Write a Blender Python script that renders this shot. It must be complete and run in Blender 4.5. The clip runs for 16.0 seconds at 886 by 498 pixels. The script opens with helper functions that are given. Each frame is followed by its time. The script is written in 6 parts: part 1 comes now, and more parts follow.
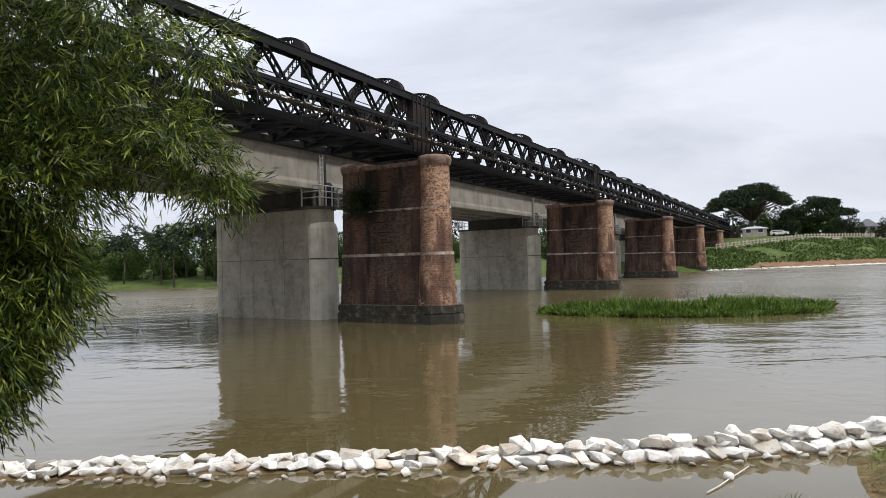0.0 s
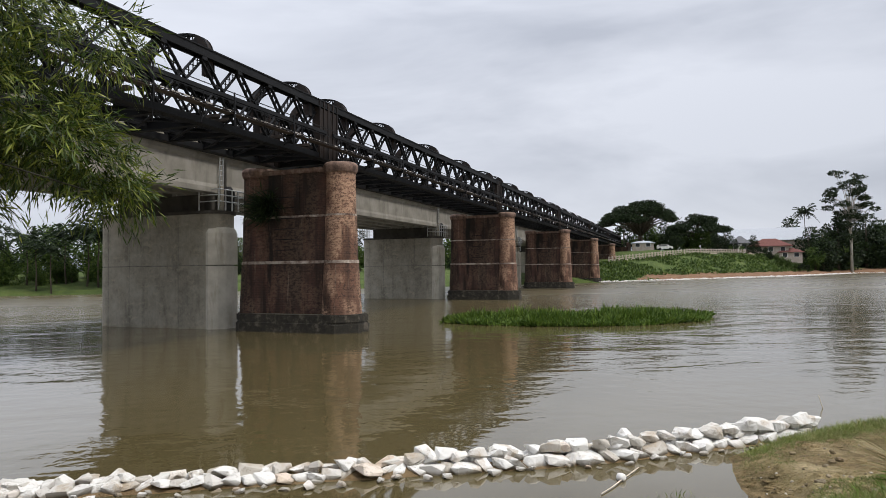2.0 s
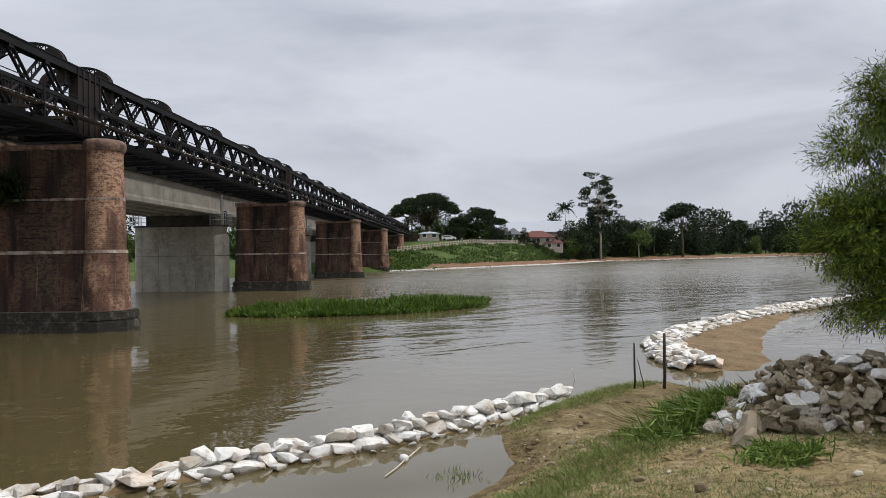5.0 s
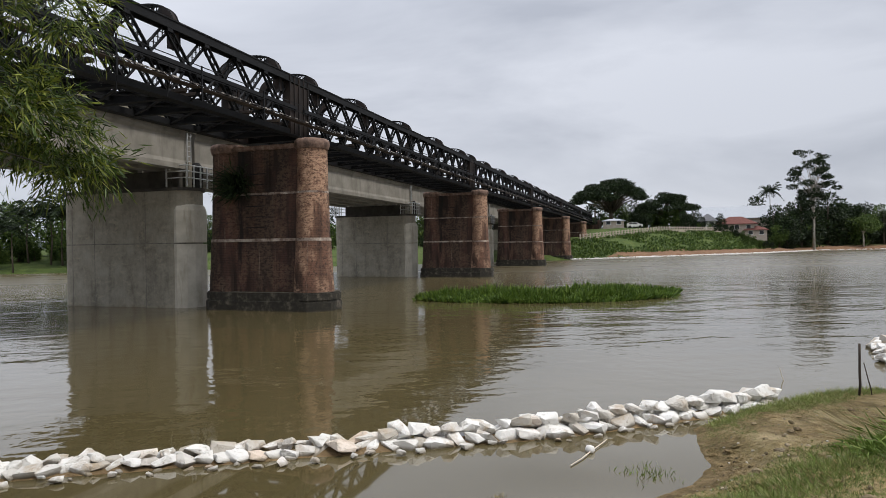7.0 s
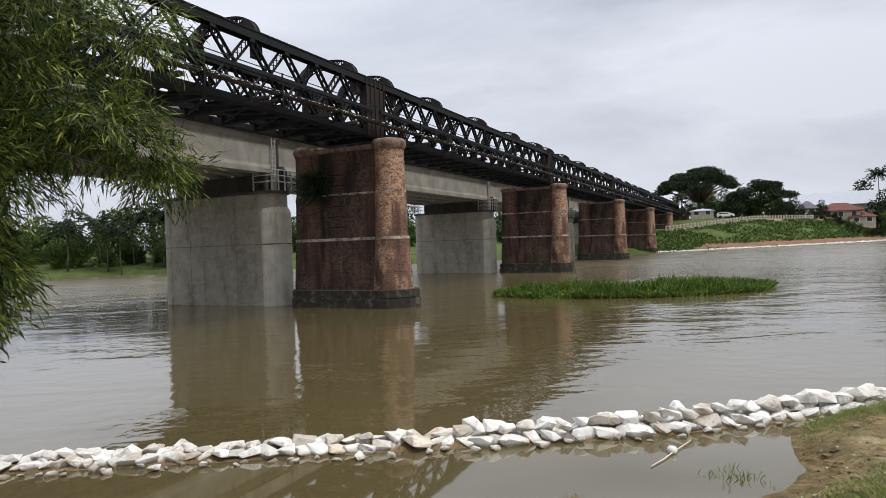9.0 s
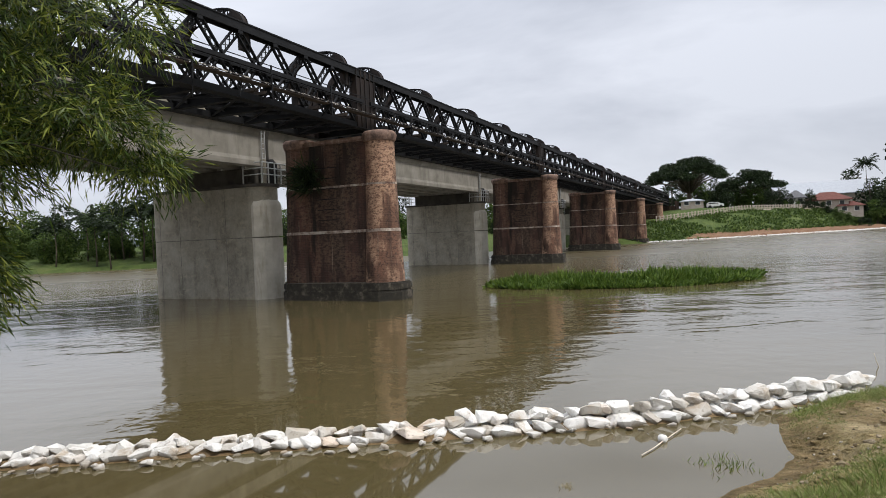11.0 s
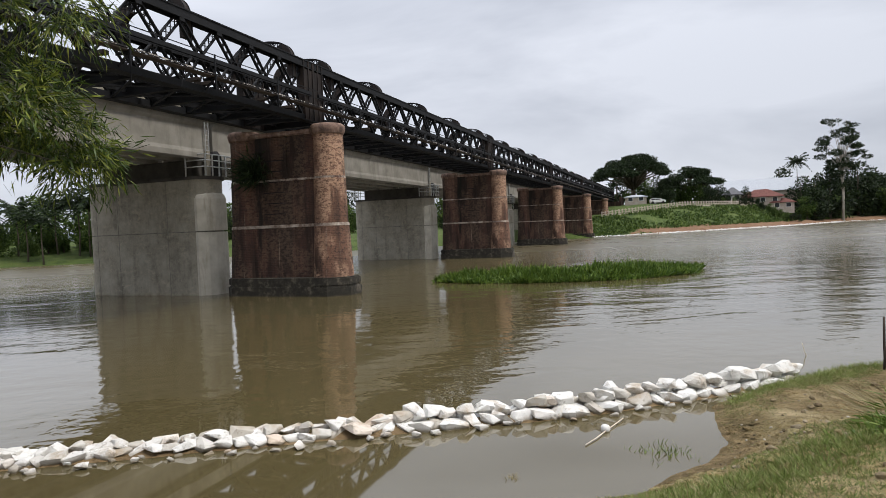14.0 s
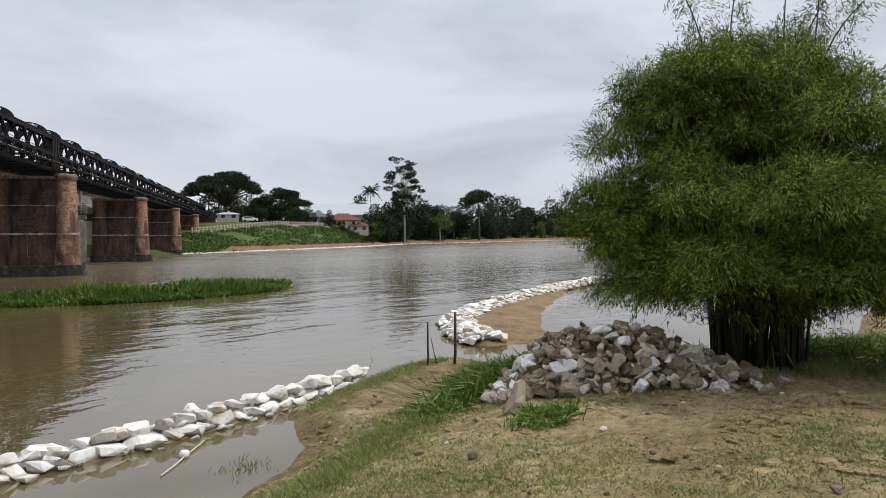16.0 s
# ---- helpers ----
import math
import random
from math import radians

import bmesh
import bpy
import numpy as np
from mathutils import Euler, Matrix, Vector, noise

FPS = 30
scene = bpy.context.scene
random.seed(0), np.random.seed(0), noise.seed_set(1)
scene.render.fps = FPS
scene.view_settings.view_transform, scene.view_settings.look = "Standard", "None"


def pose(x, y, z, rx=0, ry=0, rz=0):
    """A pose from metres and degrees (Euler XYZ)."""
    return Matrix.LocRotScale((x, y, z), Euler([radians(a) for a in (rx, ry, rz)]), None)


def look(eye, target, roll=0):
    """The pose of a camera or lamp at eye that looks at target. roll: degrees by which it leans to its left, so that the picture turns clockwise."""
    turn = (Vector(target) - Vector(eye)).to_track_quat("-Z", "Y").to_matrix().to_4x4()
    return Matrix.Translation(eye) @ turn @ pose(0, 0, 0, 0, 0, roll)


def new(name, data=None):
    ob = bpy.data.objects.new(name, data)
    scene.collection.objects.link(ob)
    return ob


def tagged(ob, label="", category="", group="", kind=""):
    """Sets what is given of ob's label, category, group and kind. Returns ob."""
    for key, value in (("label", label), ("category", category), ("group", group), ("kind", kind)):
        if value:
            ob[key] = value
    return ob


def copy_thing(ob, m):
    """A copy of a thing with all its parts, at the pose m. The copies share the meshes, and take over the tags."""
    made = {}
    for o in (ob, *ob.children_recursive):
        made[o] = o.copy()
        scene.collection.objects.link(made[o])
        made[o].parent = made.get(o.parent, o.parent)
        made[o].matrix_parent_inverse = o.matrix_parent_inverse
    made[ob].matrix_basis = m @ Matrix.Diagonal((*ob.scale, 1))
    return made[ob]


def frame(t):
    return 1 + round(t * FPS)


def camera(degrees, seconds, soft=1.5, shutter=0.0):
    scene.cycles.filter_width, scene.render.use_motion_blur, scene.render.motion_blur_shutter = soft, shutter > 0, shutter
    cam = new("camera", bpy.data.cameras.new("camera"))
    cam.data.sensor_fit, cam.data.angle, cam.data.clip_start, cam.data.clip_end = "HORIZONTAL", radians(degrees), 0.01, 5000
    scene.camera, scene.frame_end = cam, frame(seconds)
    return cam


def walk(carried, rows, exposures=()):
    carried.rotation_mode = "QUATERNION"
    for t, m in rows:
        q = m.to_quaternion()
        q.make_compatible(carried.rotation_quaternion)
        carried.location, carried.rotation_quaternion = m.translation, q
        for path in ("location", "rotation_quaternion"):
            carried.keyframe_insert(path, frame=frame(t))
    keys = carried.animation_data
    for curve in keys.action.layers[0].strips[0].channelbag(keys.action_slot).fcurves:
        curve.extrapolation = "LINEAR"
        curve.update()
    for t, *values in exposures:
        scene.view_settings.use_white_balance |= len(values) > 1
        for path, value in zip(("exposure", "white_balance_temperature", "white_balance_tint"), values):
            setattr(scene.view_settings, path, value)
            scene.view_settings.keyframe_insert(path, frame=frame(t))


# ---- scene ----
cam = camera(70.86, 16.0, soft=0.85)
PATH = [
    (0, -0.013, 0.019, 2.995, 0.01, 1.12, -1.50),
    (0.5, -0.020, 0.030, 2.998, -0.91, 1.13, -1.02),
    (1, -0.044, 0.046, 3.003, -3.18, 1.15, -0.96),
    (1.5, -0.065, 0.041, 3.003, -5.08, 1.72, -0.89),
    (2, -0.080, -0.001, 3.001, -8.81, 1.78, -0.72),
    (2.5, -0.088, -0.052, 3.001, -12.08, 1.48, -1.41),
    (3, -0.070, -0.062, 3.007, -14.80, 1.47, -1.43),
    (3.5, -0.038, -0.042, 3.016, -17.86, 1.39, -1.05),
    (4, -0.007, -0.026, 3.016, -22.34, 1.04, -0.95),
    (4.2, 0.003, -0.022, 3.015, -24.31, 0.86, -1.00),
    (4.6, -0.006, -0.026, 3.012, -27.23, 0.77, -0.97),
    (5, -0.027, -0.035, 3.006, -27.85, 0.57, -0.91),
    (5.4, -0.053, -0.047, 2.998, -26.55, 0.33, -0.83),
    (5.9, -0.080, -0.059, 2.990, -22.82, 0.07, -0.75),
    (6.3, -0.089, -0.063, 2.987, -18.61, -0.01, -0.73),
    (6.5, -0.088, -0.051, 2.989, -16.25, 0.06, -1.16),
    (7, -0.081, -0.010, 2.995, -11.28, -0.30, -0.78),
    (7.5, -0.067, 0.022, 3.002, -7.91, 0.09, -0.81),
    (8, -0.045, 0.034, 3.003, -5.23, 0.79, -1.32),
    (8.5, -0.001, 0.027, 3.000, -4.70, 0.10, -1.31),
    (9, 0.057, 0.002, 2.997, -3.91, -0.48, -2.01),
    (9.6, 0.058, 0.001, 2.999, -3.45, -0.63, -2.09),
    (10.2, 0.060, -0.002, 3.002, -2.84, -0.94, -2.26),
    (10.8, 0.062, -0.005, 3.006, -3.73, -1.23, -2.42),
    (11.3, 0.062, -0.006, 3.007, -6.82, -1.34, -2.48),
    (11.5, 0.067, -0.003, 3.006, -8.65, -1.45, -2.55),
    (12, 0.083, 0.004, 3.002, -12.63, -2.03, -2.08),
    (12.5, 0.094, -0.000, 3.000, -15.98, -2.30, -1.37),
    (13, 0.092, -0.006, 3.004, -16.05, -2.39, -1.73),
    (13.5, 0.085, -0.008, 3.008, -13.64, -2.23, -2.36),
    (14, 0.089, -0.007, 3.006, -9.24, -1.96, -2.30),
    (14.5, 0.114, -0.019, 2.998, -8.43, -2.23, -1.44),
    (15, 0.145, -0.052, 2.993, -18.91, -2.24, 0.23),
    (15.5, 0.170, -0.065, 2.987, -34.83, -1.33, 0.43),
    (16, 0.189, -0.056, 2.976, -45.53, -1.23, -0.49),
]

walk(cam, [(t, pose(x, y, z, 90 + pitch, 0, yaw) @ pose(0, 0, 0, 0, 0, roll)) for t, x, y, z, yaw, pitch, roll in PATH],
     exposures=[(0, 0.19), (1.5, 0.06), (3.5, -0.12), (6.5, -0.16), (7.5, -0.01), (9, 0.04), (11.5, 0.07), (12, 0.0), (13, -0.06), (14.5, 0.08), (15.2, -0.05), (16, -0.02)])

# ---- light: an overcast sky and a soft sun behind the cloud ----
SUN_AZ, SUN_EL = 127.0, 61.0
world = bpy.data.worlds.new("overcast_sky")
scene.world = world
world.use_nodes = True
wt = world.node_tree
wt.nodes.clear()


def wn(kind, **values):
    node = wt.nodes.new(kind)
    for key, value in values.items():
        node.inputs[key].default_value = value
    return node


w_out, w_bg = wn("ShaderNodeOutputWorld"), wn("ShaderNodeBackground", Strength=1.0)
w_co, w_map = wn("ShaderNodeTexCoord"), wn("ShaderNodeMapping")
w_map.inputs["Scale"].default_value = (1.0, 1.0, 4.2)
w_map.inputs["Location"].default_value = (0.35, 1.1, 0.2)
w_noise = wn("ShaderNodeTexNoise", Scale=1.7, Detail=6.0, Roughness=0.52, Distortion=0.4)
w_ramp = wn("ShaderNodeValToRGB")
w_ramp.color_ramp.elements[0].position, w_ramp.color_ramp.elements[0].color = 0.30, (0.46, 0.49, 0.565, 1)
w_ramp.color_ramp.elements[1].position, w_ramp.color_ramp.elements[1].color = 0.60, (0.725, 0.755, 0.835, 1)
w_sky = wn("ShaderNodeTexSky")
w_sky.sky_type, w_sky.sun_disc = "NISHITA", False
w_sky.sun_elevation, w_sky.sun_rotation = radians(SUN_EL), radians(SUN_AZ)
w_dim = wn("ShaderNodeMixRGB", Fac=0.06)
w_low = wn("ShaderNodeMixRGB", Fac=1.0)
w_low.blend_type = "MULTIPLY"
w_low.inputs[2].default_value = (0.1, 0.1, 0.1, 1)
w_sep = wn("ShaderNodeSeparateXYZ")
w_sq, w_gain, w_top = wn("ShaderNodeMath"), wn("ShaderNodeMath"), wn("ShaderNodeMixRGB", Fac=1.0)
w_sq.operation, w_sq.inputs[1].default_value = "POWER", 2.0
w_gain.operation, w_gain.inputs[1].default_value, w_gain.inputs[2].default_value = "MULTIPLY_ADD", 1.5, 0.98
w_top.blend_type = "MULTIPLY"
w_side, w_even = wn("ShaderNodeMath"), wn("ShaderNodeMath")
w_side.operation, w_side.inputs[1].default_value, w_side.inputs[2].default_value = "MULTIPLY_ADD", -0.12, 1.05
w_even.operation = "MULTIPLY"
wl = wt.links
wl.new(w_sep.outputs["X"], w_side.inputs[0])
wl.new(w_gain.outputs[0], w_even.inputs[0])
wl.new(w_side.outputs[0], w_even.inputs[1])
wl.new(w_co.outputs["Generated"], w_sep.inputs[0])
wl.new(w_sep.outputs["Z"], w_sq.inputs[0])
wl.new(w_sq.outputs[0], w_gain.inputs[0])
wl.new(w_even.outputs[0], w_top.inputs[2])
wl.new(w_ramp.outputs[0], w_top.inputs[1])
wl.new(w_co.outputs["Generated"], w_map.inputs["Vector"])
wl.new(w_map.outputs[0], w_noise.inputs["Vector"])
wl.new(w_noise.outputs["Fac"], w_ramp.inputs[0])
wl.new(w_sky.outputs[0], w_low.inputs[1])
wl.new(w_top.outputs[0], w_dim.inputs[1])
wl.new(w_low.outputs[0], w_dim.inputs[2])
wl.new(w_dim.outputs[0], w_bg.inputs["Color"])
wl.new(w_bg.outputs[0], w_out.inputs["Surface"])
sun = new("sun", bpy.data.lights.new("sun", "SUN"))
sun.data.energy, sun.data.angle, sun.data.color = 2.7, radians(9), (1.0, 0.95, 0.88)
sa, se = radians(SUN_AZ), radians(SUN_EL)
sun.matrix_world = look((math.sin(sa) * math.cos(se) * 50, math.cos(sa) * math.cos(se) * 50, math.sin(se) * 50), (0, 0, 0))

# ---- materials ----


class Mat:
    """A node material with a few shorthands."""

    def __init__(self, name, rough=0.8, metal=0.0):
        self.m = bpy.data.materials.new(name)
        self.m.use_nodes = True
        self.t = self.m.node_tree
        self.b = self.t.nodes["Principled BSDF"]
        self.b.inputs["Specular IOR Level"].default_value = 0.25
        self.b.inputs["Roughness"].default_value, self.b.inputs["Metallic"].default_value = rough, metal
        self.co = self.node("ShaderNodeTexCoord").outputs["Object"]

    def node(self, kind, **values):
        n = self.t.nodes.new(kind)
        for key, value in values.items():
            self.put(n.inputs[key.replace("_", " ")], value)
        return n

    def put(self, socket, value):
        if isinstance(value, bpy.types.NodeSocket):
            self.t.links.new(value, socket)
        else:
            socket.default_value = value

    def world(self):
        return self.node("ShaderNodeNewGeometry").outputs["Position"]

    def noise(self, scale, detail=4.0, rough=0.55, stretch=(1, 1, 1), co=None, dist=0.0):
        mp = self.node("ShaderNodeMapping", Vector=co or self.co, Scale=stretch)
        return self.node("ShaderNodeTexNoise", Vector=mp.outputs[0], Scale=scale, Detail=detail, Roughness=rough, Distortion=dist).outputs["Fac"]

    def ramp(self, fac, *stops):
        n = self.node("ShaderNodeValToRGB", Fac=fac)
        e = n.color_ramp.elements
        while len(e) < len(stops):
            e.new(0.5)
        for el, (p, c) in zip(e, stops):
            el.position, el.color = p, (*c, 1) if isinstance(c, tuple) else (c, c, c, 1)
        return n.outputs["Color"]

    def mix(self, fac, a, b, mode="MIX"):
        n = self.node("ShaderNodeMixRGB", Fac=fac, Color1=a if not isinstance(a, tuple) else (*a, 1), Color2=b if not isinstance(b, tuple) else (*b, 1))
        n.blend_type = mode
        return n.outputs[0]

    def color(self, c):
        self.put(self.b.inputs["Base Color"], c if not isinstance(c, tuple) else (*c, 1))
        return self

    def bump(self, h, strength=0.4, distance=0.02):
        n = self.node("ShaderNodeBump", Height=h, Strength=strength, Distance=distance)
        self.put(self.b.inputs["Normal"], n.outputs[0])
        return self


def leaf_material(name, dark, mid, light, shine=0.45, through_light=0.25):
    k = Mat(name, shine)
    r = k.node("ShaderNodeNewGeometry").outputs["Random Per Island"]
    c = k.ramp(r, (0.0, dark), (0.55, mid), (1.0, light))
    c = k.mix(k.ramp(k.noise(0.35, 3.0, co=k.world()), (0.35, 0.0), (0.7, 0.55)), c, tuple(v * 0.6 for v in mid))
    k.color(c)
    tr = k.node("ShaderNodeBsdfTranslucent", Color=c)
    mx = k.node("ShaderNodeMixShader", Fac=through_light)
    k.put(mx.inputs[1], k.b.outputs[0])
    k.put(mx.inputs[2], tr.outputs[0])
    k.put(k.t.nodes["Material Output"].inputs["Surface"], mx.outputs[0])
    return k.m


def make_materials():
    M = {}
    # muddy river water
    k = Mat("muddy_water", 0.06)
    p = k.world()
    sep = k.node("ShaderNodeSeparateXYZ", Vector=p)
    calm = k.node("ShaderNodeMapRange", Value=sep.outputs["Y"])
    for i, v in ((1, 8.9), (2, 13.0), (3, 0.02), (4, 1.0)):
        calm.inputs[i].default_value = v
    fine = k.noise(2.6, 3.0, 0.55, (1.0, 0.75, 1), p, 0.3)
    long = k.noise(0.22, 3.0, 0.5, (0.7, 1.5, 1), p, 0.6)
    mid = k.noise(0.95, 3.0, 0.5, (0.55, 1.3, 1), p, 0.4)
    swell = k.node("ShaderNodeMath", Value=long)
    swell.operation, swell.inputs[1].default_value = "MULTIPLY", 1.05
    chop = k.node("ShaderNodeMath", Value=k.mix(0.6, fine, mid))
    chop.operation, chop.inputs[1].default_value = "MULTIPLY", 0.5
    total = k.node("ShaderNodeMath", Value=swell.outputs[0])
    k.put(total.inputs[1], chop.outputs[0])
    h = total.outputs[0]
    k.color(k.ramp(k.noise(0.08, 4.0, co=p), (0.3, (0.075, 0.060, 0.026)), (0.7, (0.098, 0.078, 0.036))))
    bp = k.node("ShaderNodeBump", Height=h, Distance=0.2)
    gust = k.node("ShaderNodeMath", Value=k.ramp(k.noise(0.07, 5.0, 0.65, (0.45, 1.5, 1), p, 1.2), (0.36, 0.45), (0.60, 1.0)))
    gust.operation = "MULTIPLY"
    k.put(gust.inputs[1], calm.outputs[0])
    # the current runs rougher towards the open river
    flow = k.node("ShaderNodeMapRange", Value=sep.outputs["X"], From_Min=2.0, From_Max=20.0, To_Min=0.24, To_Max=0.62)
    rush = k.node("ShaderNodeMath", Value=gust.outputs[0])
    rush.operation = "MULTIPLY"
    reach = k.node("ShaderNodeMapRange", Value=sep.outputs["Y"], From_Min=23.0, From_Max=44.0, To_Min=0.0, To_Max=1.25)
    most = k.node("ShaderNodeMath", Value=flow.outputs[0])
    most.operation = "MAXIMUM"
    k.put(most.inputs[1], reach.outputs[0])
    k.put(rush.inputs[1], most.outputs[0])
    k.put(bp.inputs["Strength"], rush.outputs[0])
    k.put(k.b.inputs["Normal"], bp.outputs[0])
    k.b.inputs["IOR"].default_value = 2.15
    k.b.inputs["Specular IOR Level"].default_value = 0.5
    patch = k.noise(0.05, 4.0, 0.6, (0.5, 1.6, 1), p, 0.8)
    rough = k.node("ShaderNodeMath", Value=k.ramp(patch, (0.4, 0.015), (0.7, 0.05)))
    k.put(rough.inputs[1], k.node("ShaderNodeMapRange", Value=sep.outputs["Y"], From_Min=16.0, From_Max=66.0, To_Min=0.0, To_Max=0.25).outputs[0])
    k.put(k.b.inputs["Roughness"], rough.outputs[0])
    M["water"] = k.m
    # old brick of the piers: grimy under the deck, rain-washed on the near round ends
    # wall shade and the lit near ends are also put into these two colours
    for name, key, c1, c2, grime, pale in (("shaded_grimy_brick", "brick", (0.088, 0.042, 0.029), (0.048, 0.026, 0.020), 0.38, 0.14), ("lit_washed_brick", "nose_brick", (0.165, 0.088, 0.058), (0.105, 0.057, 0.040), 0.46, 0.9)):
        k = Mat(name, 0.85)
        s = k.node("ShaderNodeSeparateXYZ", Vector=k.co)
        along = k.node("ShaderNodeMath", Value=s.outputs["X"])
        k.put(along.inputs[1], s.outputs["Y"])
        v = k.node("ShaderNodeCombineXYZ", X=along.outputs[0], Y=s.outputs["Z"])
        br = k.node("ShaderNodeTexBrick", Vector=v.outputs[0], Scale=1.0)
        br.offset = 0.5
        for key2, val in (("Color1", (*c1, 1)), ("Color2", (*c2, 1)), ("Mortar", (*[0.55 * (a + b) + 0.01 for a, b in zip(c1, c2)], 1)), ("Mortar Size", 0.010), ("Brick Width", 0.26), ("Row Height", 0.085)):
            br.inputs[key2].default_value = val
        c = br.outputs["Color"]
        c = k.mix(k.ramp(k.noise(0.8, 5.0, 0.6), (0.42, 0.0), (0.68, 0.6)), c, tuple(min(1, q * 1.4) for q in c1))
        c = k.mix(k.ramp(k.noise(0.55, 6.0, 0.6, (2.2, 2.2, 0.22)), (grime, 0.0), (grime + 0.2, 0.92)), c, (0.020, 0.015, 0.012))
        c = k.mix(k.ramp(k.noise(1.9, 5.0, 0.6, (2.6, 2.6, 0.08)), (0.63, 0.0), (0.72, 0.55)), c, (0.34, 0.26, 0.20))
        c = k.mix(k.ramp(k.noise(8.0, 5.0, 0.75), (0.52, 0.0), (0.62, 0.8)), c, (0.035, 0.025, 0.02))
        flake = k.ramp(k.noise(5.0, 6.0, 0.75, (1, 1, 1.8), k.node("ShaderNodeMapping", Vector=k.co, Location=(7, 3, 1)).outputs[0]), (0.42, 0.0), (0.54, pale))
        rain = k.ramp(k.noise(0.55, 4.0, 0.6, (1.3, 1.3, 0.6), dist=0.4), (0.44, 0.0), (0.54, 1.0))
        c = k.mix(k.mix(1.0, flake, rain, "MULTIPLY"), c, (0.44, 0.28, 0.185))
        off = k.node("ShaderNodeMath", Value=s.outputs["Y"])
        off.operation, off.inputs[1].default_value = "SUBTRACT", 3.75
        size = k.node("ShaderNodeMath", Value=off.outputs[0])
        size.operation = "ABSOLUTE"
        drip = k.node("ShaderNodeMath", Value=size.outputs[0])
        k.put(drip.inputs[1], k.ramp(k.noise(1.2, 5.0, 0.65, (1.6, 1.6, 0.3)), (0.3, 0.0), (0.7, 0.5)))
        c = k.mix(k.ramp(drip.outputs[0], (0.30, 0.9), (0.48, 0.0)), c, (0.014, 0.013, 0.011))
        k.color(c).bump(k.mix(0.6, br.outputs["Fac"], k.noise(14.0, 4.0, 0.7)), 0.9, -0.03)
        M[key] = k.m
    k = Mat("white_band_stone", 0.8)
    k.color(k.ramp(k.noise(2.2, 6.0, 0.7), (0.36, (0.10, 0.06, 0.045)), (0.60, (0.42, 0.36, 0.30)))).bump(k.noise(20.0), 0.4)
    M["band"] = k.m
    k = Mat("cap_stone", 0.85)
    k.color(k.ramp(k.noise(2.6, 6.0, 0.7), (0.32, (0.05, 0.035, 0.03)), (0.55, (0.20, 0.13, 0.10)), (0.75, (0.34, 0.28, 0.24)))).bump(k.noise(12.0), 0.5)
    M["cap"] = k.m
    k = Mat("wet_plinth_stone", 0.7)
    k.color(k.ramp(k.noise(2.4, 6.0, 0.7), (0.3, (0.010, 0.010, 0.008)), (0.52, (0.034, 0.030, 0.022)), (0.74, (0.17, 0.145, 0.115)))).bump(k.noise(7.0, 5.0, 0.65), 0.8, 0.05)
    M["plinth"] = k.m
    # concrete
    k = Mat("weathered_concrete", 0.85)
    c = k.ramp(k.noise(0.9, 6.0, 0.6), (0.3, (0.19, 0.172, 0.135)), (0.7, (0.325, 0.30, 0.245)))
    c = k.mix(k.ramp(k.noise(0.7, 6.0, 0.65, (1.5, 1.5, 0.2)), (0.47, 0.0), (0.66, 0.75)), c, (0.12, 0.108, 0.088))
    c = k.mix(k.ramp(k.noise(1.7, 7.0, 0.7, (1, 1, 1.6), dist=0.5), (0.54, 0.0), (0.66, 0.6)), c, (0.40, 0.35, 0.265))
    c = k.mix(k.ramp(k.noise(11.0, 3.0, 0.6), (0.66, 0.0), (0.72, 0.6)), c, (0.09, 0.08, 0.07))
    z = k.node("ShaderNodeSeparateXYZ", Vector=k.world()).outputs["Z"]
    wet = k.node("ShaderNodeMath", Value=z)
    k.put(wet.inputs[1], k.node("ShaderNodeMath", Value=k.noise(1.5, 4.0)).outputs[0])
    damp = k.node("ShaderNodeMapRange", Value=wet.outputs[0], From_Min=0.75, From_Max=1.1, To_Min=0.85, To_Max=0.0)
    c = k.mix(k.ramp(k.noise(2.6, 7.0, 0.75), (0.40, 0.0), (0.66, 0.5)), c, (0.42, 0.385, 0.31))
    c = k.mix(damp.outputs[0], c, (0.12, 0.085, 0.05))
    k.color(c).bump(k.noise(18.0, 4.0), 0.25)
    M["concrete"] = k.m
    k = Mat("girder_concrete", 0.85)
    c = k.ramp(k.noise(0.7, 6.0, 0.6), (0.3, (0.19, 0.178, 0.155)), (0.7, (0.32, 0.305, 0.27)))
    c = k.mix(k.ramp(k.noise(0.9, 6.0, 0.65, (1.6, 1.6, 0.3)), (0.50, 0.0), (0.72, 0.65)), c, (0.12, 0.11, 0.095))
    k.color(c).bump(k.noise(18.0, 4.0), 0.25)
    M["girder"] = k.m
    # cutwater concrete made paler, the brighter light on the nose put into its colour
    k = Mat("lit_concrete", 0.85)
    c = k.ramp(k.noise(1.1, 6.0, 0.6), (0.3, (0.40, 0.37, 0.30)), (0.7, (0.60, 0.565, 0.48)))
    c = k.mix(k.ramp(k.noise(1.6, 6.0, 0.65, (1.5, 1.5, 0.25)), (0.54, 0.0), (0.72, 0.7)), c, (0.30, 0.26, 0.20))
    k.color(c).bump(k.noise(18.0, 4.0), 0.25)
    M["pale_concrete"] = k.m
    k = Mat("joint_line", 0.9)
    k.color(k.ramp(k.noise(3.0), (0.3, (0.11, 0.10, 0.085)), (0.7, (0.24, 0.225, 0.19))))
    M["joint"] = k.m
    # shade under the road deck is painted into this dark concrete
    k = Mat("deck_shade_concrete", 0.9)
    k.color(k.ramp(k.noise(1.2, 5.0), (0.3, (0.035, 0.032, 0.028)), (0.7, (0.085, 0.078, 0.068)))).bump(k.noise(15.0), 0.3)
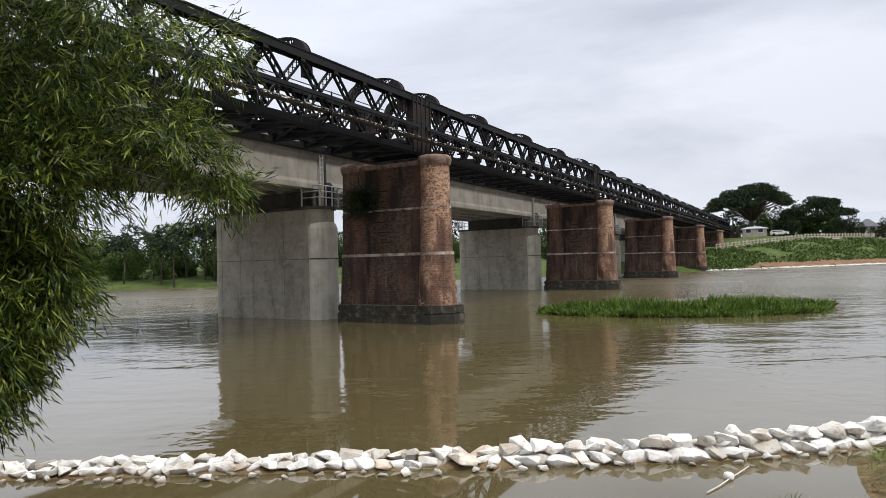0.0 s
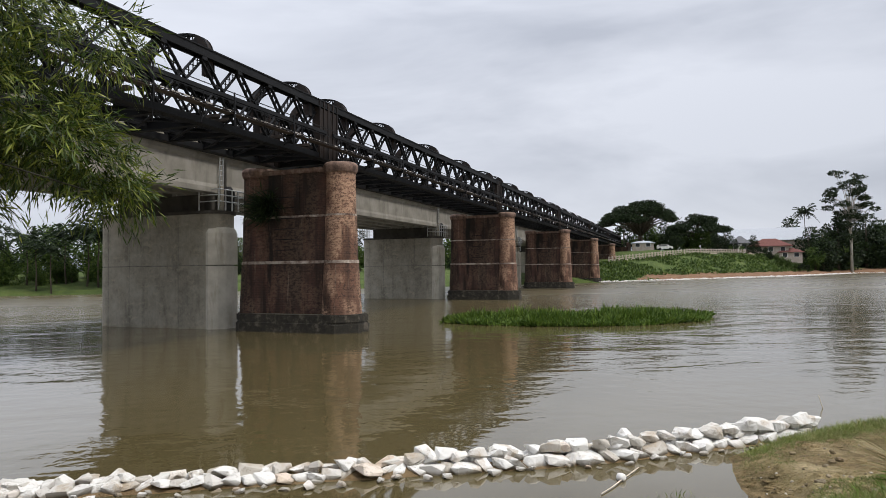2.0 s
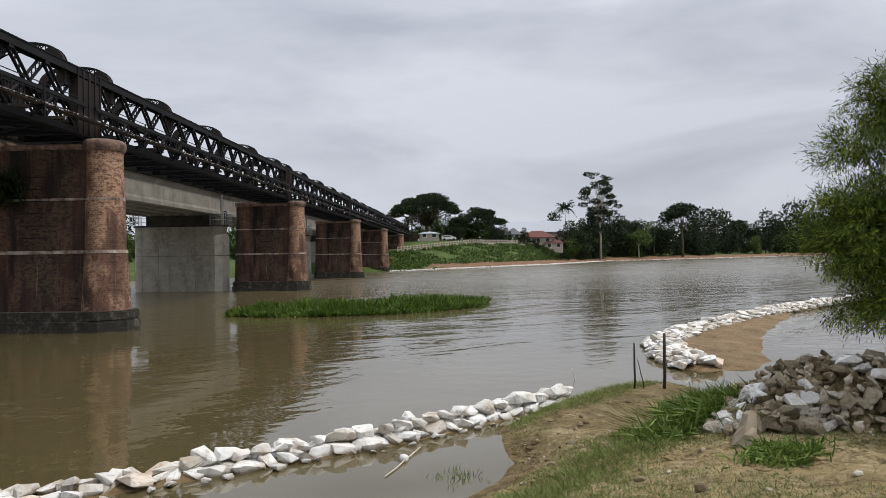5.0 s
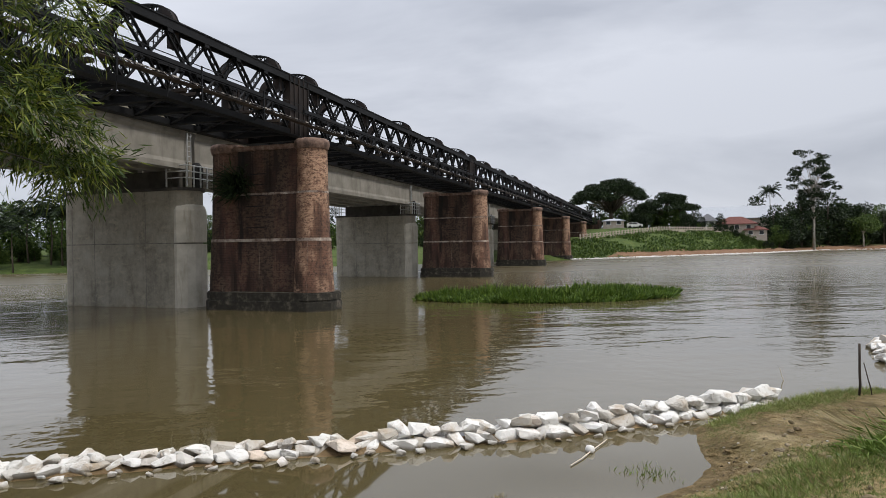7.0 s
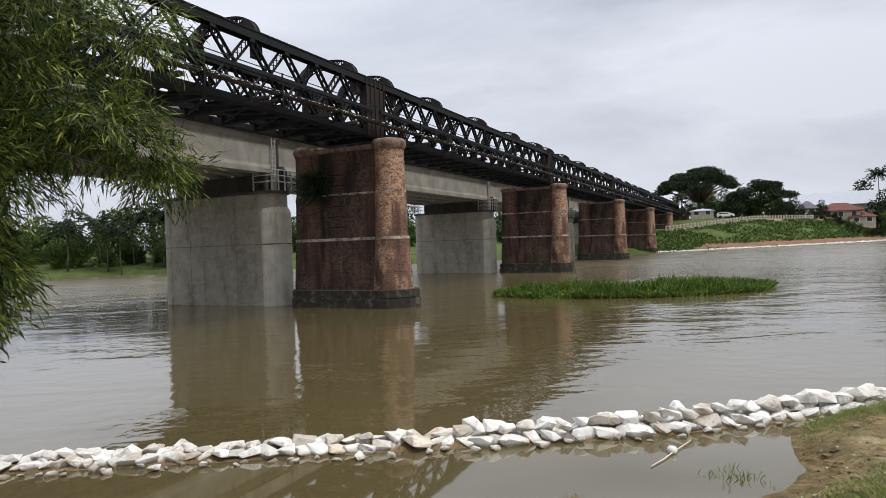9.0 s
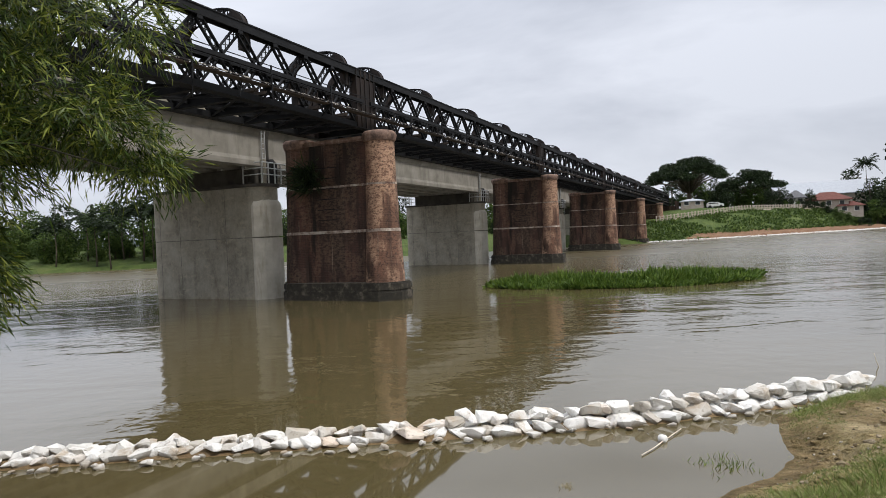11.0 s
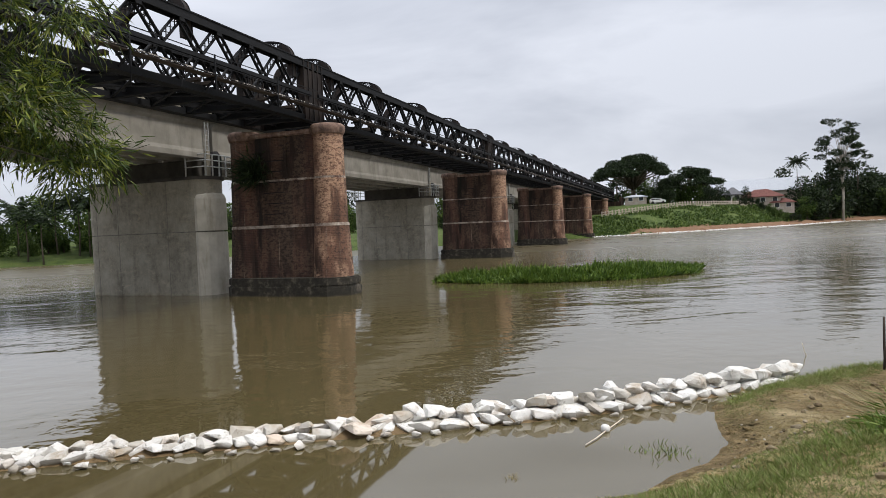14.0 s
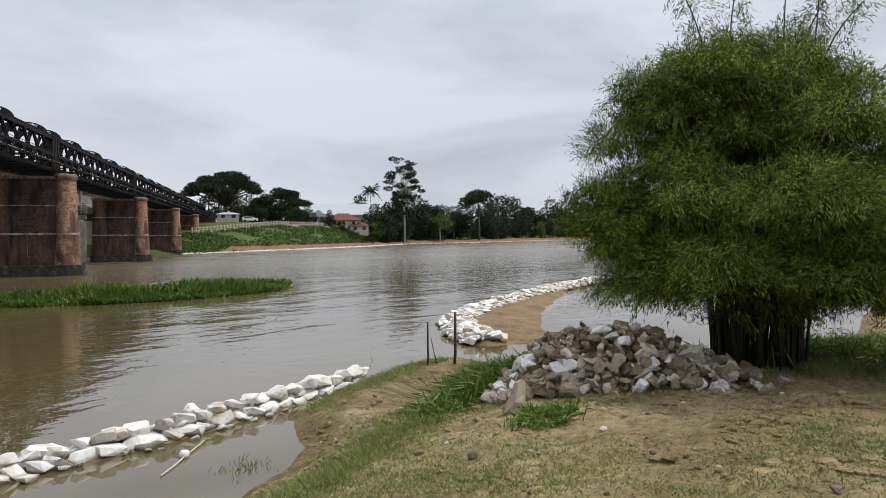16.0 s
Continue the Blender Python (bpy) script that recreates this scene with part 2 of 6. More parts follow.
    M["deck_shade"] = k.m
    # steel
    k = Mat("black_rusty_steel", 0.75, 0.0)
    c = k.ramp(k.noise(0.9, 6.0, 0.65), (0.35, (0.0045, 0.005, 0.006)), (0.66, (0.010, 0.0105, 0.012)), (0.8, (0.032, 0.024, 0.021)))
    k.color(c).bump(k.noise(16.0), 0.3)
    M["steel"] = k.m
    k = Mat("rusty_plate", 0.75, 0.1)
    k.color(k.ramp(k.noise(1.1, 6.0, 0.65, (1.5, 1.5, 0.35)), (0.38, (0.009, 0.008, 0.008)), (0.6, (0.028, 0.020, 0.017)), (0.8, (0.085, 0.058, 0.045)))).bump(k.noise(16.0), 0.3)
    M["rust"] = k.m
    k = Mat("bleached_edge_board", 0.85)
    k.color(k.ramp(k.noise(3.5, 5.0, 0.75), (0.52, (0.015, 0.014, 0.014)), (0.60, (0.40, 0.37, 0.34)))).bump(k.noise(9.0), 0.4)
    M["edge"] = k.m
    k = Mat("galvanised_rail", 0.5, 0.6)
    k.color(k.ramp(k.noise(3.0), (0.3, (0.42, 0.43, 0.43)), (0.7, (0.6, 0.61, 0.61))))
    M["galv"] = k.m
    # stone
    k = Mat("white_limestone", 0.8)
    r = k.node("ShaderNodeObjectInfo").outputs["Random"]
    c = k.ramp(r, (0.0, (0.40, 0.36, 0.30)), (0.25, (0.58, 0.56, 0.52)), (0.9, (0.74, 0.73, 0.70)), (1.0, (0.58, 0.46, 0.35)))
    c = k.mix(k.ramp(k.noise(2.6, 6.0, 0.65, co=k.world()), (0.52, 0.0), (0.66, 0.8)), c, (0.36, 0.28, 0.19))
    c = k.mix(k.ramp(k.noise(9.0, 4.0, 0.7, co=k.world()), (0.58, 0.0), (0.66, 0.6)), c, (0.22, 0.19, 0.15))
    up = k.node("ShaderNodeSeparateXYZ", Vector=k.world()).outputs["Z"]
    wet = k.node("ShaderNodeMapRange", Value=up, From_Min=0.015, From_Max=0.07, To_Min=0.85, To_Max=0.0)
    c = k.mix(wet.outputs[0], c, (0.14, 0.11, 0.06))
    k.color(c).bump(k.noise(5.0, 6.0, 0.65), 0.8, 0.05)
    M["lime"] = k.m
    k = Mat("muddy_rubble", 0.85)
    r = k.node("ShaderNodeObjectInfo").outputs["Random"]
    c = k.ramp(r, (0.0, (0.12, 0.092, 0.052)), (0.4, (0.24, 0.192, 0.12)), (0.68, (0.36, 0.305, 0.215)), (0.84, (0.52, 0.475, 0.40)), (1.0, (0.76, 0.74, 0.70)))
    c = k.mix(k.ramp(k.noise(5.0, 6.0, 0.65), (0.48, 0.0), (0.7, 0.75)), c, (0.17, 0.115, 0.07))
    k.color(c).bump(k.noise(10.0, 6.0, 0.65), 0.9, 0.04)
    M["rubble"] = k.m
    k = Mat("muddy_rubble_bits", 0.85)
    r = k.node("ShaderNodeNewGeometry").outputs["Random Per Island"]
    c = k.ramp(r, (0.0, (0.10, 0.076, 0.04)), (0.4, (0.22, 0.172, 0.10)), (0.75, (0.36, 0.30, 0.21)), (1.0, (0.60, 0.56, 0.48)))
    k.color(k.mix(k.ramp(k.noise(6.0, 6.0, 0.65), (0.48, 0.0), (0.7, 0.7)), c, (0.15, 0.10, 0.06))).bump(k.noise(12.0, 6.0, 0.65), 0.9, 0.03)
    M["rubble_bits"] = k.m
    # ground
    k = Mat("trodden_soil", 0.95)
    p = k.world()
    c = k.ramp(k.noise(0.9, 6.0, 0.65, co=p), (0.32, (0.32, 0.225, 0.105)), (0.5, (0.54, 0.41, 0.205)), (0.7, (0.74, 0.59, 0.35)))
    c = k.mix(k.ramp(k.noise(0.6, 7.0, 0.7, co=p, dist=0.6), (0.45, 0.0), (0.62, 0.5)), c, (0.26, 0.24, 0.08))
    c = k.mix(k.ramp(k.noise(3.4, 6.0, 0.75, (0.8, 1.6, 1), p, 1.0), (0.51, 0.0), (0.62, 0.65)), c, (0.20, 0.15, 0.065))
    c = k.mix(k.ramp(k.noise(19.0, 5.0, 0.8, co=p), (0.54, 0.0), (0.63, 0.45)), c, (0.15, 0.11, 0.05))
    c = k.mix(k.ramp(k.noise(60.0, 2.0, 0.7, co=p), (0.60, 0.0), (0.66, 0.6)), c, (0.55, 0.48, 0.36))
    turned = k.node("ShaderNodeVectorRotate", Vector=p, Angle=0.85)
    turned.rotation_type = "Z_AXIS"
    rut = k.noise(1.5, 7.0, 0.7, (1.0, 3.4, 1.0), turned.outputs[0], 0.8)
    c = k.mix(k.ramp(rut, (0.55, 0.0), (0.64, 0.7)), c, (0.17, 0.12, 0.055))
    lvl = k.node("ShaderNodeMath", Value=k.node("ShaderNodeSeparateXYZ", Vector=p).outputs["Z"])
    k.put(lvl.inputs[1], k.ramp(k.noise(1.6, 5.0, 0.65, co=p), (0.3, 0.0), (0.7, 0.4)))
    wet = k.node("ShaderNodeMapRange", Value=lvl.outputs[0], From_Min=0.22, From_Max=0.62, To_Min=0.85, To_Max=0.0)
    mud = k.ramp(k.noise(5.0, 6.0, 0.75, co=p), (0.36, (0.085, 0.062, 0.026)), (0.5, (0.20, 0.142, 0.065)), (0.66, (0.38, 0.265, 0.14)))
    c = k.mix(wet.outputs[0], c, mud)
    k.color(c).bump(k.mix(0.4, k.mix(0.5, k.noise(3.4, 6.0, 0.75, (0.8, 1.6, 1), p, 1.0), k.ramp(rut, (0.4, 1.0), (0.62, 0.0))), k.noise(17.0, 5.0, 0.75, co=p)), 1.0, 0.28)
    M["soil"] = k.m
    k = Mat("wet_brown_sand", 0.8)
    p = k.world()
    c = k.ramp(k.noise(0.8, 6.0, 0.7, co=p), (0.3, (0.13, 0.082, 0.038)), (0.5, (0.21, 0.143, 0.073)), (0.7, (0.29, 0.205, 0.11)))
    c = k.mix(k.ramp(k.noise(5.0, 6.0, 0.75, co=p), (0.53, 0.0), (0.63, 0.7)), c, (0.09, 0.06, 0.03))
    k.color(c).bump(k.noise(4.0, 6.0, 0.75, co=p), 1.0, 0.15)
    M["sand"] = k.m
    k = Mat("far_bank_ground", 0.95)
    p = k.world()
    zz = k.node("ShaderNodeSeparateXYZ", Vector=p).outputs["Z"]
    hgt = k.node("ShaderNodeMath", Value=zz)
    k.put(hgt.inputs[1], k.noise(0.35, 4.0, co=p))
    green = k.ramp(k.noise(0.5, 6.0, 0.65, co=p), (0.3, (0.03, 0.048, 0.012)), (0.52, (0.065, 0.095, 0.021)), (0.72, (0.10, 0.115, 0.035)))
    xs = k.node("ShaderNodeMapRange", Value=k.node("ShaderNodeSeparateXYZ", Vector=p).outputs["X"], From_Min=44.0, From_Max=62.0, To_Min=3.0, To_Max=0.0)
    k.put(hgt.inputs[1], k.node("ShaderNodeMath", Value=k.noise(0.35, 4.0, co=p)).outputs[0])
    lift = k.node("ShaderNodeMath", Value=hgt.outputs[0])
    k.put(lift.inputs[1], xs.outputs[0])
    k.color(k.mix(k.ramp(k.node("ShaderNodeMapRange", Value=lift.outputs[0], From_Min=1.9, From_Max=2.9).outputs[0], (0.35, 0.0), (0.6, 1.0)), k.ramp(k.noise(1.0, 5.0, co=p), (0.3, (0.13, 0.068, 0.038)), (0.7, (0.23, 0.14, 0.08))), green))
    k.bump(k.noise(2.0, 6.0, 0.7, co=p), 1.0, 0.3)
    M["far"] = k.m
    # leaves
    M["bamboo"] = leaf_material("bamboo_leaf", (0.020, 0.036, 0.006), (0.082, 0.132, 0.016), (0.29, 0.33, 0.042), 0.9, 0.22)
    M["old_bamboo"] = leaf_material("old_bamboo_leaf", (0.011, 0.019, 0.005), (0.056, 0.098, 0.015), (0.27, 0.30, 0.05))
    M["tree_leaf"] = leaf_material("tree_leaf", (0.006, 0.012, 0.005), (0.016, 0.030, 0.009), (0.036, 0.058, 0.016), 0.6)
    M["light_leaf"] = leaf_material("bright_tree_leaf", (0.022, 0.042, 0.010), (0.065, 0.112, 0.022), (0.14, 0.19, 0.04), 0.6)
    M["grass"] = leaf_material("grass_blade", (0.05, 0.085, 0.013), (0.12, 0.19, 0.03), (0.27, 0.33, 0.09))
    M["sedge"] = leaf_material("island_sedge", (0.022, 0.045, 0.008), (0.085, 0.150, 0.020), (0.20, 0.27, 0.05))
    M["turf"] = leaf_material("short_turf", (0.095, 0.13, 0.03), (0.18, 0.235, 0.055), (0.34, 0.37, 0.13))
    M["dry"] = leaf_material("dry_grass_blade", (0.20, 0.16, 0.07), (0.36, 0.30, 0.15), (0.48, 0.42, 0.25))
    k = Mat("bark", 0.9)
    k.color(k.ramp(k.noise(3.0, 5.0, 0.6, (1, 1, 0.3)), (0.3, (0.045, 0.035, 0.025)), (0.7, (0.12, 0.10, 0.075)))).bump(k.noise(8.0), 0.6)
    M["bark"] = k.m
    k = Mat("pale_bark", 0.85)
    k.color(k.ramp(k.noise(1.0, 5.0, 0.6, (1, 1, 0.5)), (0.3, (0.30, 0.27, 0.22)), (0.7, (0.52, 0.49, 0.43)))).bump(k.noise(8.0), 0.4)
    M["pale_bark"] = k.m
    k = Mat("bamboo_culm", 0.5)
    k.color(k.ramp(k.noise(2.0, 4.0, 0.6, (1, 1, 0.4)), (0.3, (0.010, 0.010, 0.006)), (0.7, (0.032, 0.030, 0.016))))
    M["culm"] = k.m
    for name, a, b, rough in (
        ("dark_wood", (0.03, 0.024, 0.02), (0.08, 0.062, 0.05), 0.85),
        ("bleached_wood", (0.42, 0.36, 0.28), (0.62, 0.56, 0.47), 0.8),
        ("weathered_wood", (0.19, 0.15, 0.10), (0.38, 0.32, 0.24), 0.85),
        ("white_paint", (0.62, 0.60, 0.57), (0.8, 0.79, 0.77), 0.6),
        ("cream_wall", (0.38, 0.31, 0.26), (0.5, 0.43, 0.37), 0.8),
        ("red_roof", (0.10, 0.040, 0.034), (0.16, 0.068, 0.056), 0.9),
        ("grey_roof", (0.31, 0.33, 0.36), (0.40, 0.42, 0.45), 0.8),
        ("dark_roof", (0.07, 0.07, 0.075), (0.14, 0.14, 0.15), 0.7),
        ("dark_glass", (0.02, 0.022, 0.025), (0.05, 0.052, 0.055), 0.2),
        ("rubber", (0.015, 0.015, 0.015), (0.03, 0.03, 0.03), 0.8),
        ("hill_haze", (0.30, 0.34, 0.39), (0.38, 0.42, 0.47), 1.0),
    ):
        k = Mat(name, rough)
        k.color(k.ramp(k.noise(2.0, 5.0, 0.6), (0.3, a), (0.7, b))).bump(k.noise(12.0), 0.2)
        M[name] = k.m
    return M


M = make_materials()
rng = np.random.default_rng(7)

# ---- building helpers ----


def mesh_of(name, verts, faces, material, smooth=False):
    me = bpy.data.meshes.new(name)
    me.from_pydata([tuple(map(float, v)) for v in verts], [], [tuple(map(int, f)) for f in faces])
    me.materials.append(material)
    if smooth:
        for p in me.polygons:
            p.use_smooth = True
    me.update()
    return me


def from_bm(name, bm, material, smooth=False):
    me = bpy.data.meshes.new(name)
    bmesh.ops.recalc_face_normals(bm, faces=bm.faces)
    bm.to_mesh(me)
    bm.free()
    me.materials.append(material)
    if smooth:
        for p in me.polygons:
            p.use_smooth = True
    return me


def part(name, me, parent, m=None, label=""):
    ob = new(name, me)
    ob.parent = parent
    if m is not None:
        ob.matrix_basis = m
    if label:
        ob["label"] = label
    return ob


def box(bm, x0, x1, y0, y1, z0, z1):
    vs = [bm.verts.new((x, y, z)) for z in (z0, z1) for x, y in ((x0, y0), (x1, y0), (x1, y1), (x0, y1))]
    for f in ((3, 2, 1, 0), (4, 5, 6, 7), (0, 1, 5, 4), (1, 2, 6, 5), (2, 3, 7, 6), (3, 0, 4, 7)):
        bm.faces.new([vs[i] for i in f])


def bar(bm, a, b, w, h=None, up=(0, 0, 1)):
    """A square bar from a to b."""
    a, b = Vector(a), Vector(b)
    d = (b - a).normalized()
    s = d.cross(Vector(up))
    s = (s if s.length > 1e-4 else d.cross(Vector((1, 0, 0)))).normalized()
    t = s.cross(d).normalized()
    s, t = s * w / 2, t * (h or w) / 2
    vs = [bm.verts.new(p + i * s + j * t) for p in (a, b) for i, j in ((-1, -1), (1, -1), (1, 1), (-1, 1))]
    for f in ((3, 2, 1, 0), (4, 5, 6, 7), (0, 1, 5, 4), (1, 2, 6, 5), (2, 3, 7, 6), (3, 0, 4, 7)):
        bm.faces.new([vs[i] for i in f])


def rings(bm, loops, caps=True):
    """Skins a stack of loops with equal numbers of points."""
    made = [[bm.verts.new(p) for p in loop] for loop in loops]
    n = len(made[0])
    for a, b in zip(made, made[1:]):
        for i in range(n):
            bm.faces.new((a[i], a[(i + 1) % n], b[(i + 1) % n], b[i]))
    if caps:
        bm.faces.new(made[0][::-1])
        bm.faces.new(made[-1])


def tube(bm, points, radii, sides=7):
    points = [Vector(p) for p in points]
    loops = []
    for i, p in enumerate(points):
        d = (points[min(i + 1, len(points) - 1)] - points[max(i - 1, 0)]).normalized()
        s = d.cross(Vector((0.13, 0.97, 0.2))).normalized()
        t = d.cross(s)
        loops.append([p + radii[i] * (math.cos(a) * s + math.sin(a) * t) for a in (2 * math.pi * k / sides for k in range(sides))])
    rings(bm, loops)


def leaf_mesh(name, at, way, length, width, material, twist=None):
    """Many rhombic leaves: at, way (n x 3), length and width (n)."""
    n = len(at)
    way = way / np.maximum(np.linalg.norm(way, axis=1, keepdims=True), 1e-6)
    side = np.cross(way, rng.normal(size=(n, 3)) if twist is None else twist)
    side /= np.maximum(np.linalg.norm(side, axis=1, keepdims=True), 1e-6)
    v = np.empty((n, 4, 3))
    v[:, 0], v[:, 2] = at, at + way * length[:, None]
    mid = at + way * (length * 0.42)[:, None]
    v[:, 1], v[:, 3] = mid + side * (width / 2)[:, None], mid - side * (width / 2)[:, None]
    me = bpy.data.meshes.new(name)
    me.vertices.add(4 * n)
    me.vertices.foreach_set("co", v.ravel())
    me.loops.add(4 * n)
    me.loops.foreach_set("vertex_index", np.arange(4 * n))
    me.polygons.add(n)
    me.polygons.foreach_set("loop_start", np.arange(0, 4 * n, 4))
    me.materials.append(material)
    me.update(calc_edges=True)
    return me


def poly_distance(points, line):
    """Distance of points (n x 2) to a polyline, and the point's share along it."""
    best = np.full(len(points), 1e9)
    for a, b in zip(line[:-1], line[1:]):
        ab = b - a
        t = np.clip(((points - a) @ ab) / (ab @ ab), 0, 1)
        best = np.minimum(best, np.linalg.norm(points - (a + t[:, None] * ab), axis=1))
    return best


def inside(points, ring):
    x, y = points[:, 0], points[:, 1]
    odd = np.zeros(len(points), bool)
    for (xa, ya), (xb, yb) in zip(ring, np.roll(ring, -1, 0)):
        cross = (ya > y) != (yb > y)
        with np.errstate(divide="ignore", invalid="ignore"):
            odd ^= cross & (x < (xb - xa) * (y - ya) / (yb - ya) + xa)
    return odd

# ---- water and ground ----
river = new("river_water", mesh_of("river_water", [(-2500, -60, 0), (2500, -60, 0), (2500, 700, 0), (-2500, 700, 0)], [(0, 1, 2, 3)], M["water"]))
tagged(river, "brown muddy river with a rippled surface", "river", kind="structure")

SHORE = np.array([(-2500, -40), (-60, 1.0), (-14, 5.3), (-6, 5.9), (0, 5.6), (2.3, 5.95), (3.1, 6.25), (3.75, 6.6), (4.4, 6.9), (5.0, 7.55), (5.4, 8.3), (5.75, 8.95), (6.5, 9.3), (7.7, 9.85),
                  (8.4, 10.15), (9.3, 10.4), (10.4, 10.45), (11.15, 10.15), (11.25, 9.5), (10.6, 8.6), (10.3, 7.6), (10.6, 6.4), (11.6, 5.0), (13.2, 3.8), (18, 3.6), (32, 5.5), (90, 12), (2500, 60)], float)
LAND = np.vstack([SHORE, [(2500, -2500), (-2500, -2500)]])


def ground_height(pts):
    d = poly_distance(pts, SHORE)
    s = np.where(inside(pts, LAND), d, -d)
    s = s + 0.18 * np.array([noise.noise((p[0] * 0.9, p[1] * 0.9, 3.0)) for p in pts])
    z = np.where(s > 0, 1.5 * (1 - np.exp(-np.maximum(s, 0) / 1.85)), np.maximum(s * 0.35, -1.5))
    z = np.where(s > 0, np.minimum(z, 0.16 * s + 0.38 * s * s), np.maximum(s * 0.2, -1.5))
    q = pts[:, 1] * 0.8 + pts[:, 0] * 0.25
    z = np.where(s > 0, np.minimum(z, np.interp(q, [4.6, 5.2, 6.0, 6.7, 7.5, 8.5, 10], [1.6, 1.15, 0.72, 0.44, 0.25, 0.15, 0.10])), z)
    bumps = np.array([0.05 * noise.noise((p[0] * 1.3, p[1] * 1.3, 0)) + 0.04 * noise.noise((p[0] * 3.1, p[1] * 3.1, 5)) + 0.032 * noise.noise((p[0] * 6.1, p[1] * 6.1, 8)) for p in pts])
    return z + bumps * np.clip(s * 0.8, 0.15, 1.0)


def spread(lo, hi, step, far_lo, far_hi):
    mid = list(np.arange(lo, hi + 1e-6, step))
    down, up, g = [], [], step
    a = lo
    while a > far_lo:
        g *= 1.45
        a -= g
        down.append(max(a, far_lo))
    a, g = hi, step
    while a < far_hi:
        g *= 1.45
        a += g
        up.append(min(a, far_hi))
    return np.array(down[::-1] + mid + up)


gx, gy = spread(-6, 13, 0.08, -2400, 2400), spread(-0.5, 11.4, 0.08, -2400, 60)
gp = np.array([(x, y) for y in gy for x in gx])
gz = ground_height(gp)
nx = len(gx)
gf = [(j * nx + i, j * nx + i + 1, (j + 1) * nx + i + 1, (j + 1) * nx + i) for j in range(len(gy) - 1) for i in range(nx - 1)]
ground = new("ground", mesh_of("ground", np.column_stack([gp, gz]), gf, M["soil"], True))
tagged(ground, "bare tan soil bank with thin patchy grass", "ground", kind="structure")

# far bank, one sheet from the waterline to the horizon
FAR = np.array([(-2500, 20), (-400, 66), (-150, 80), (-54, 91), (-32, 93), (8, 99), (38, 106), (57, 113), (72, 119), (105, 134), (145, 159), (265, 176), (520, 196), (2500, 230)], float)


def far_line(step):
    out = []
    for a, b in zip(FAR[:-1], FAR[1:]):
        n = int(max(1, min(np.linalg.norm(b - a), 400) // step))
        out += [a + (b - a) * k / n for k in range(n)]
    return np.array(out + [FAR[-1]])


def bank_profile(x, s):
    right = min(1.0, max(0.0, (x - 42) / 46))
    low = np.interp(s, [-4, 0, 1, 5, 14, 30, 90], [-1.0, 0.0, 0.35, 1.2, 2.3, 3.0, 3.5])
    high = np.interp(s, [-4, 0, 1.2, 5, 7, 15, 18, 28, 60], [-1.0, 0.0, 0.6, 1.1, 1.6, 5.6, 6.1, 7.1, 7.6])
    wild = min(1.0, max(0.0, (x - 120) / 40))
    high = (1 - wild) * high + wild * np.interp(s, [-4, 0, 1.2, 8, 25, 60], [-1.0, 0.0, 0.75, 1.5, 2.6, 4.0])
    return (1 - right) * low + right * high


def far_spot(x, s):
    """A place on the far bank: x along it, s metres inland."""
    y = np.interp(x, FAR[:, 0], FAR[:, 1])
    return Vector((x - 0.28 * s, y + 0.96 * s, bank_profile(x, s)))


fl = far_line(4.0)
steps = [-4, 0, 0.6, 1.2, 2.5, 4, 6, 8, 10, 13, 16, 19, 22, 26, 34, 50, 90, 200, 600, 2400]
fv, ff = [], []
for p in fl:
    for s in steps:
        wob = 0 if s <= 0.6 or s > 60 else 0.16
        fv.append((p[0] - 0.28 * s, p[1] + 0.96 * s, bank_profile(p[0], s) + wob * noise.noise((p[0] * 0.3, s * 0.4, 1)) * 2))
ns = len(steps)
for i in range(len(fl) - 1):
    for j in range(ns - 1):
        ff.append((i * ns + j, (i + 1) * ns + j, (i + 1) * ns + j + 1, i * ns + j + 1))
far_bank = new("far_bank", mesh_of("far_bank", fv, ff, M["far"], True))
tagged(far_bank, "grassy far river bank above a strip of bare red soil", "river bank", kind="structure")

# ---- the old railway bridge: local x along the bridge, y away from the viewer ----
BR = pose(-0.334, 30.79, 0, 0, 0, 60.03)
SPAN = 30.6


def stadium(half_w, y0, y1, r, z, body=None, k=9):
    """Plan outline of a wall with round ends of radius r at y0 and y1; the wall between is 2*body thick."""
    body = body or half_w
    pts = []
    for c, sgn in ((y0, -1), (y1, 1)):
        lim = math.asin(min(1.0, body / r))
        start, end = (math.pi + (math.pi / 2 - lim), 2 * math.pi - (math.pi / 2 - lim)) if sgn < 0 else ((math.pi / 2 - lim), math.pi - (math.pi / 2 - lim))
        ext = math.pi / 2 - lim
        start, end = start - 2 * ext, end + 2 * ext
        for i in range(k + 1):
            a = start + (end - start) * i / k
            pts.append((r * math.cos(a), c + r * math.sin(a), z))
    return pts


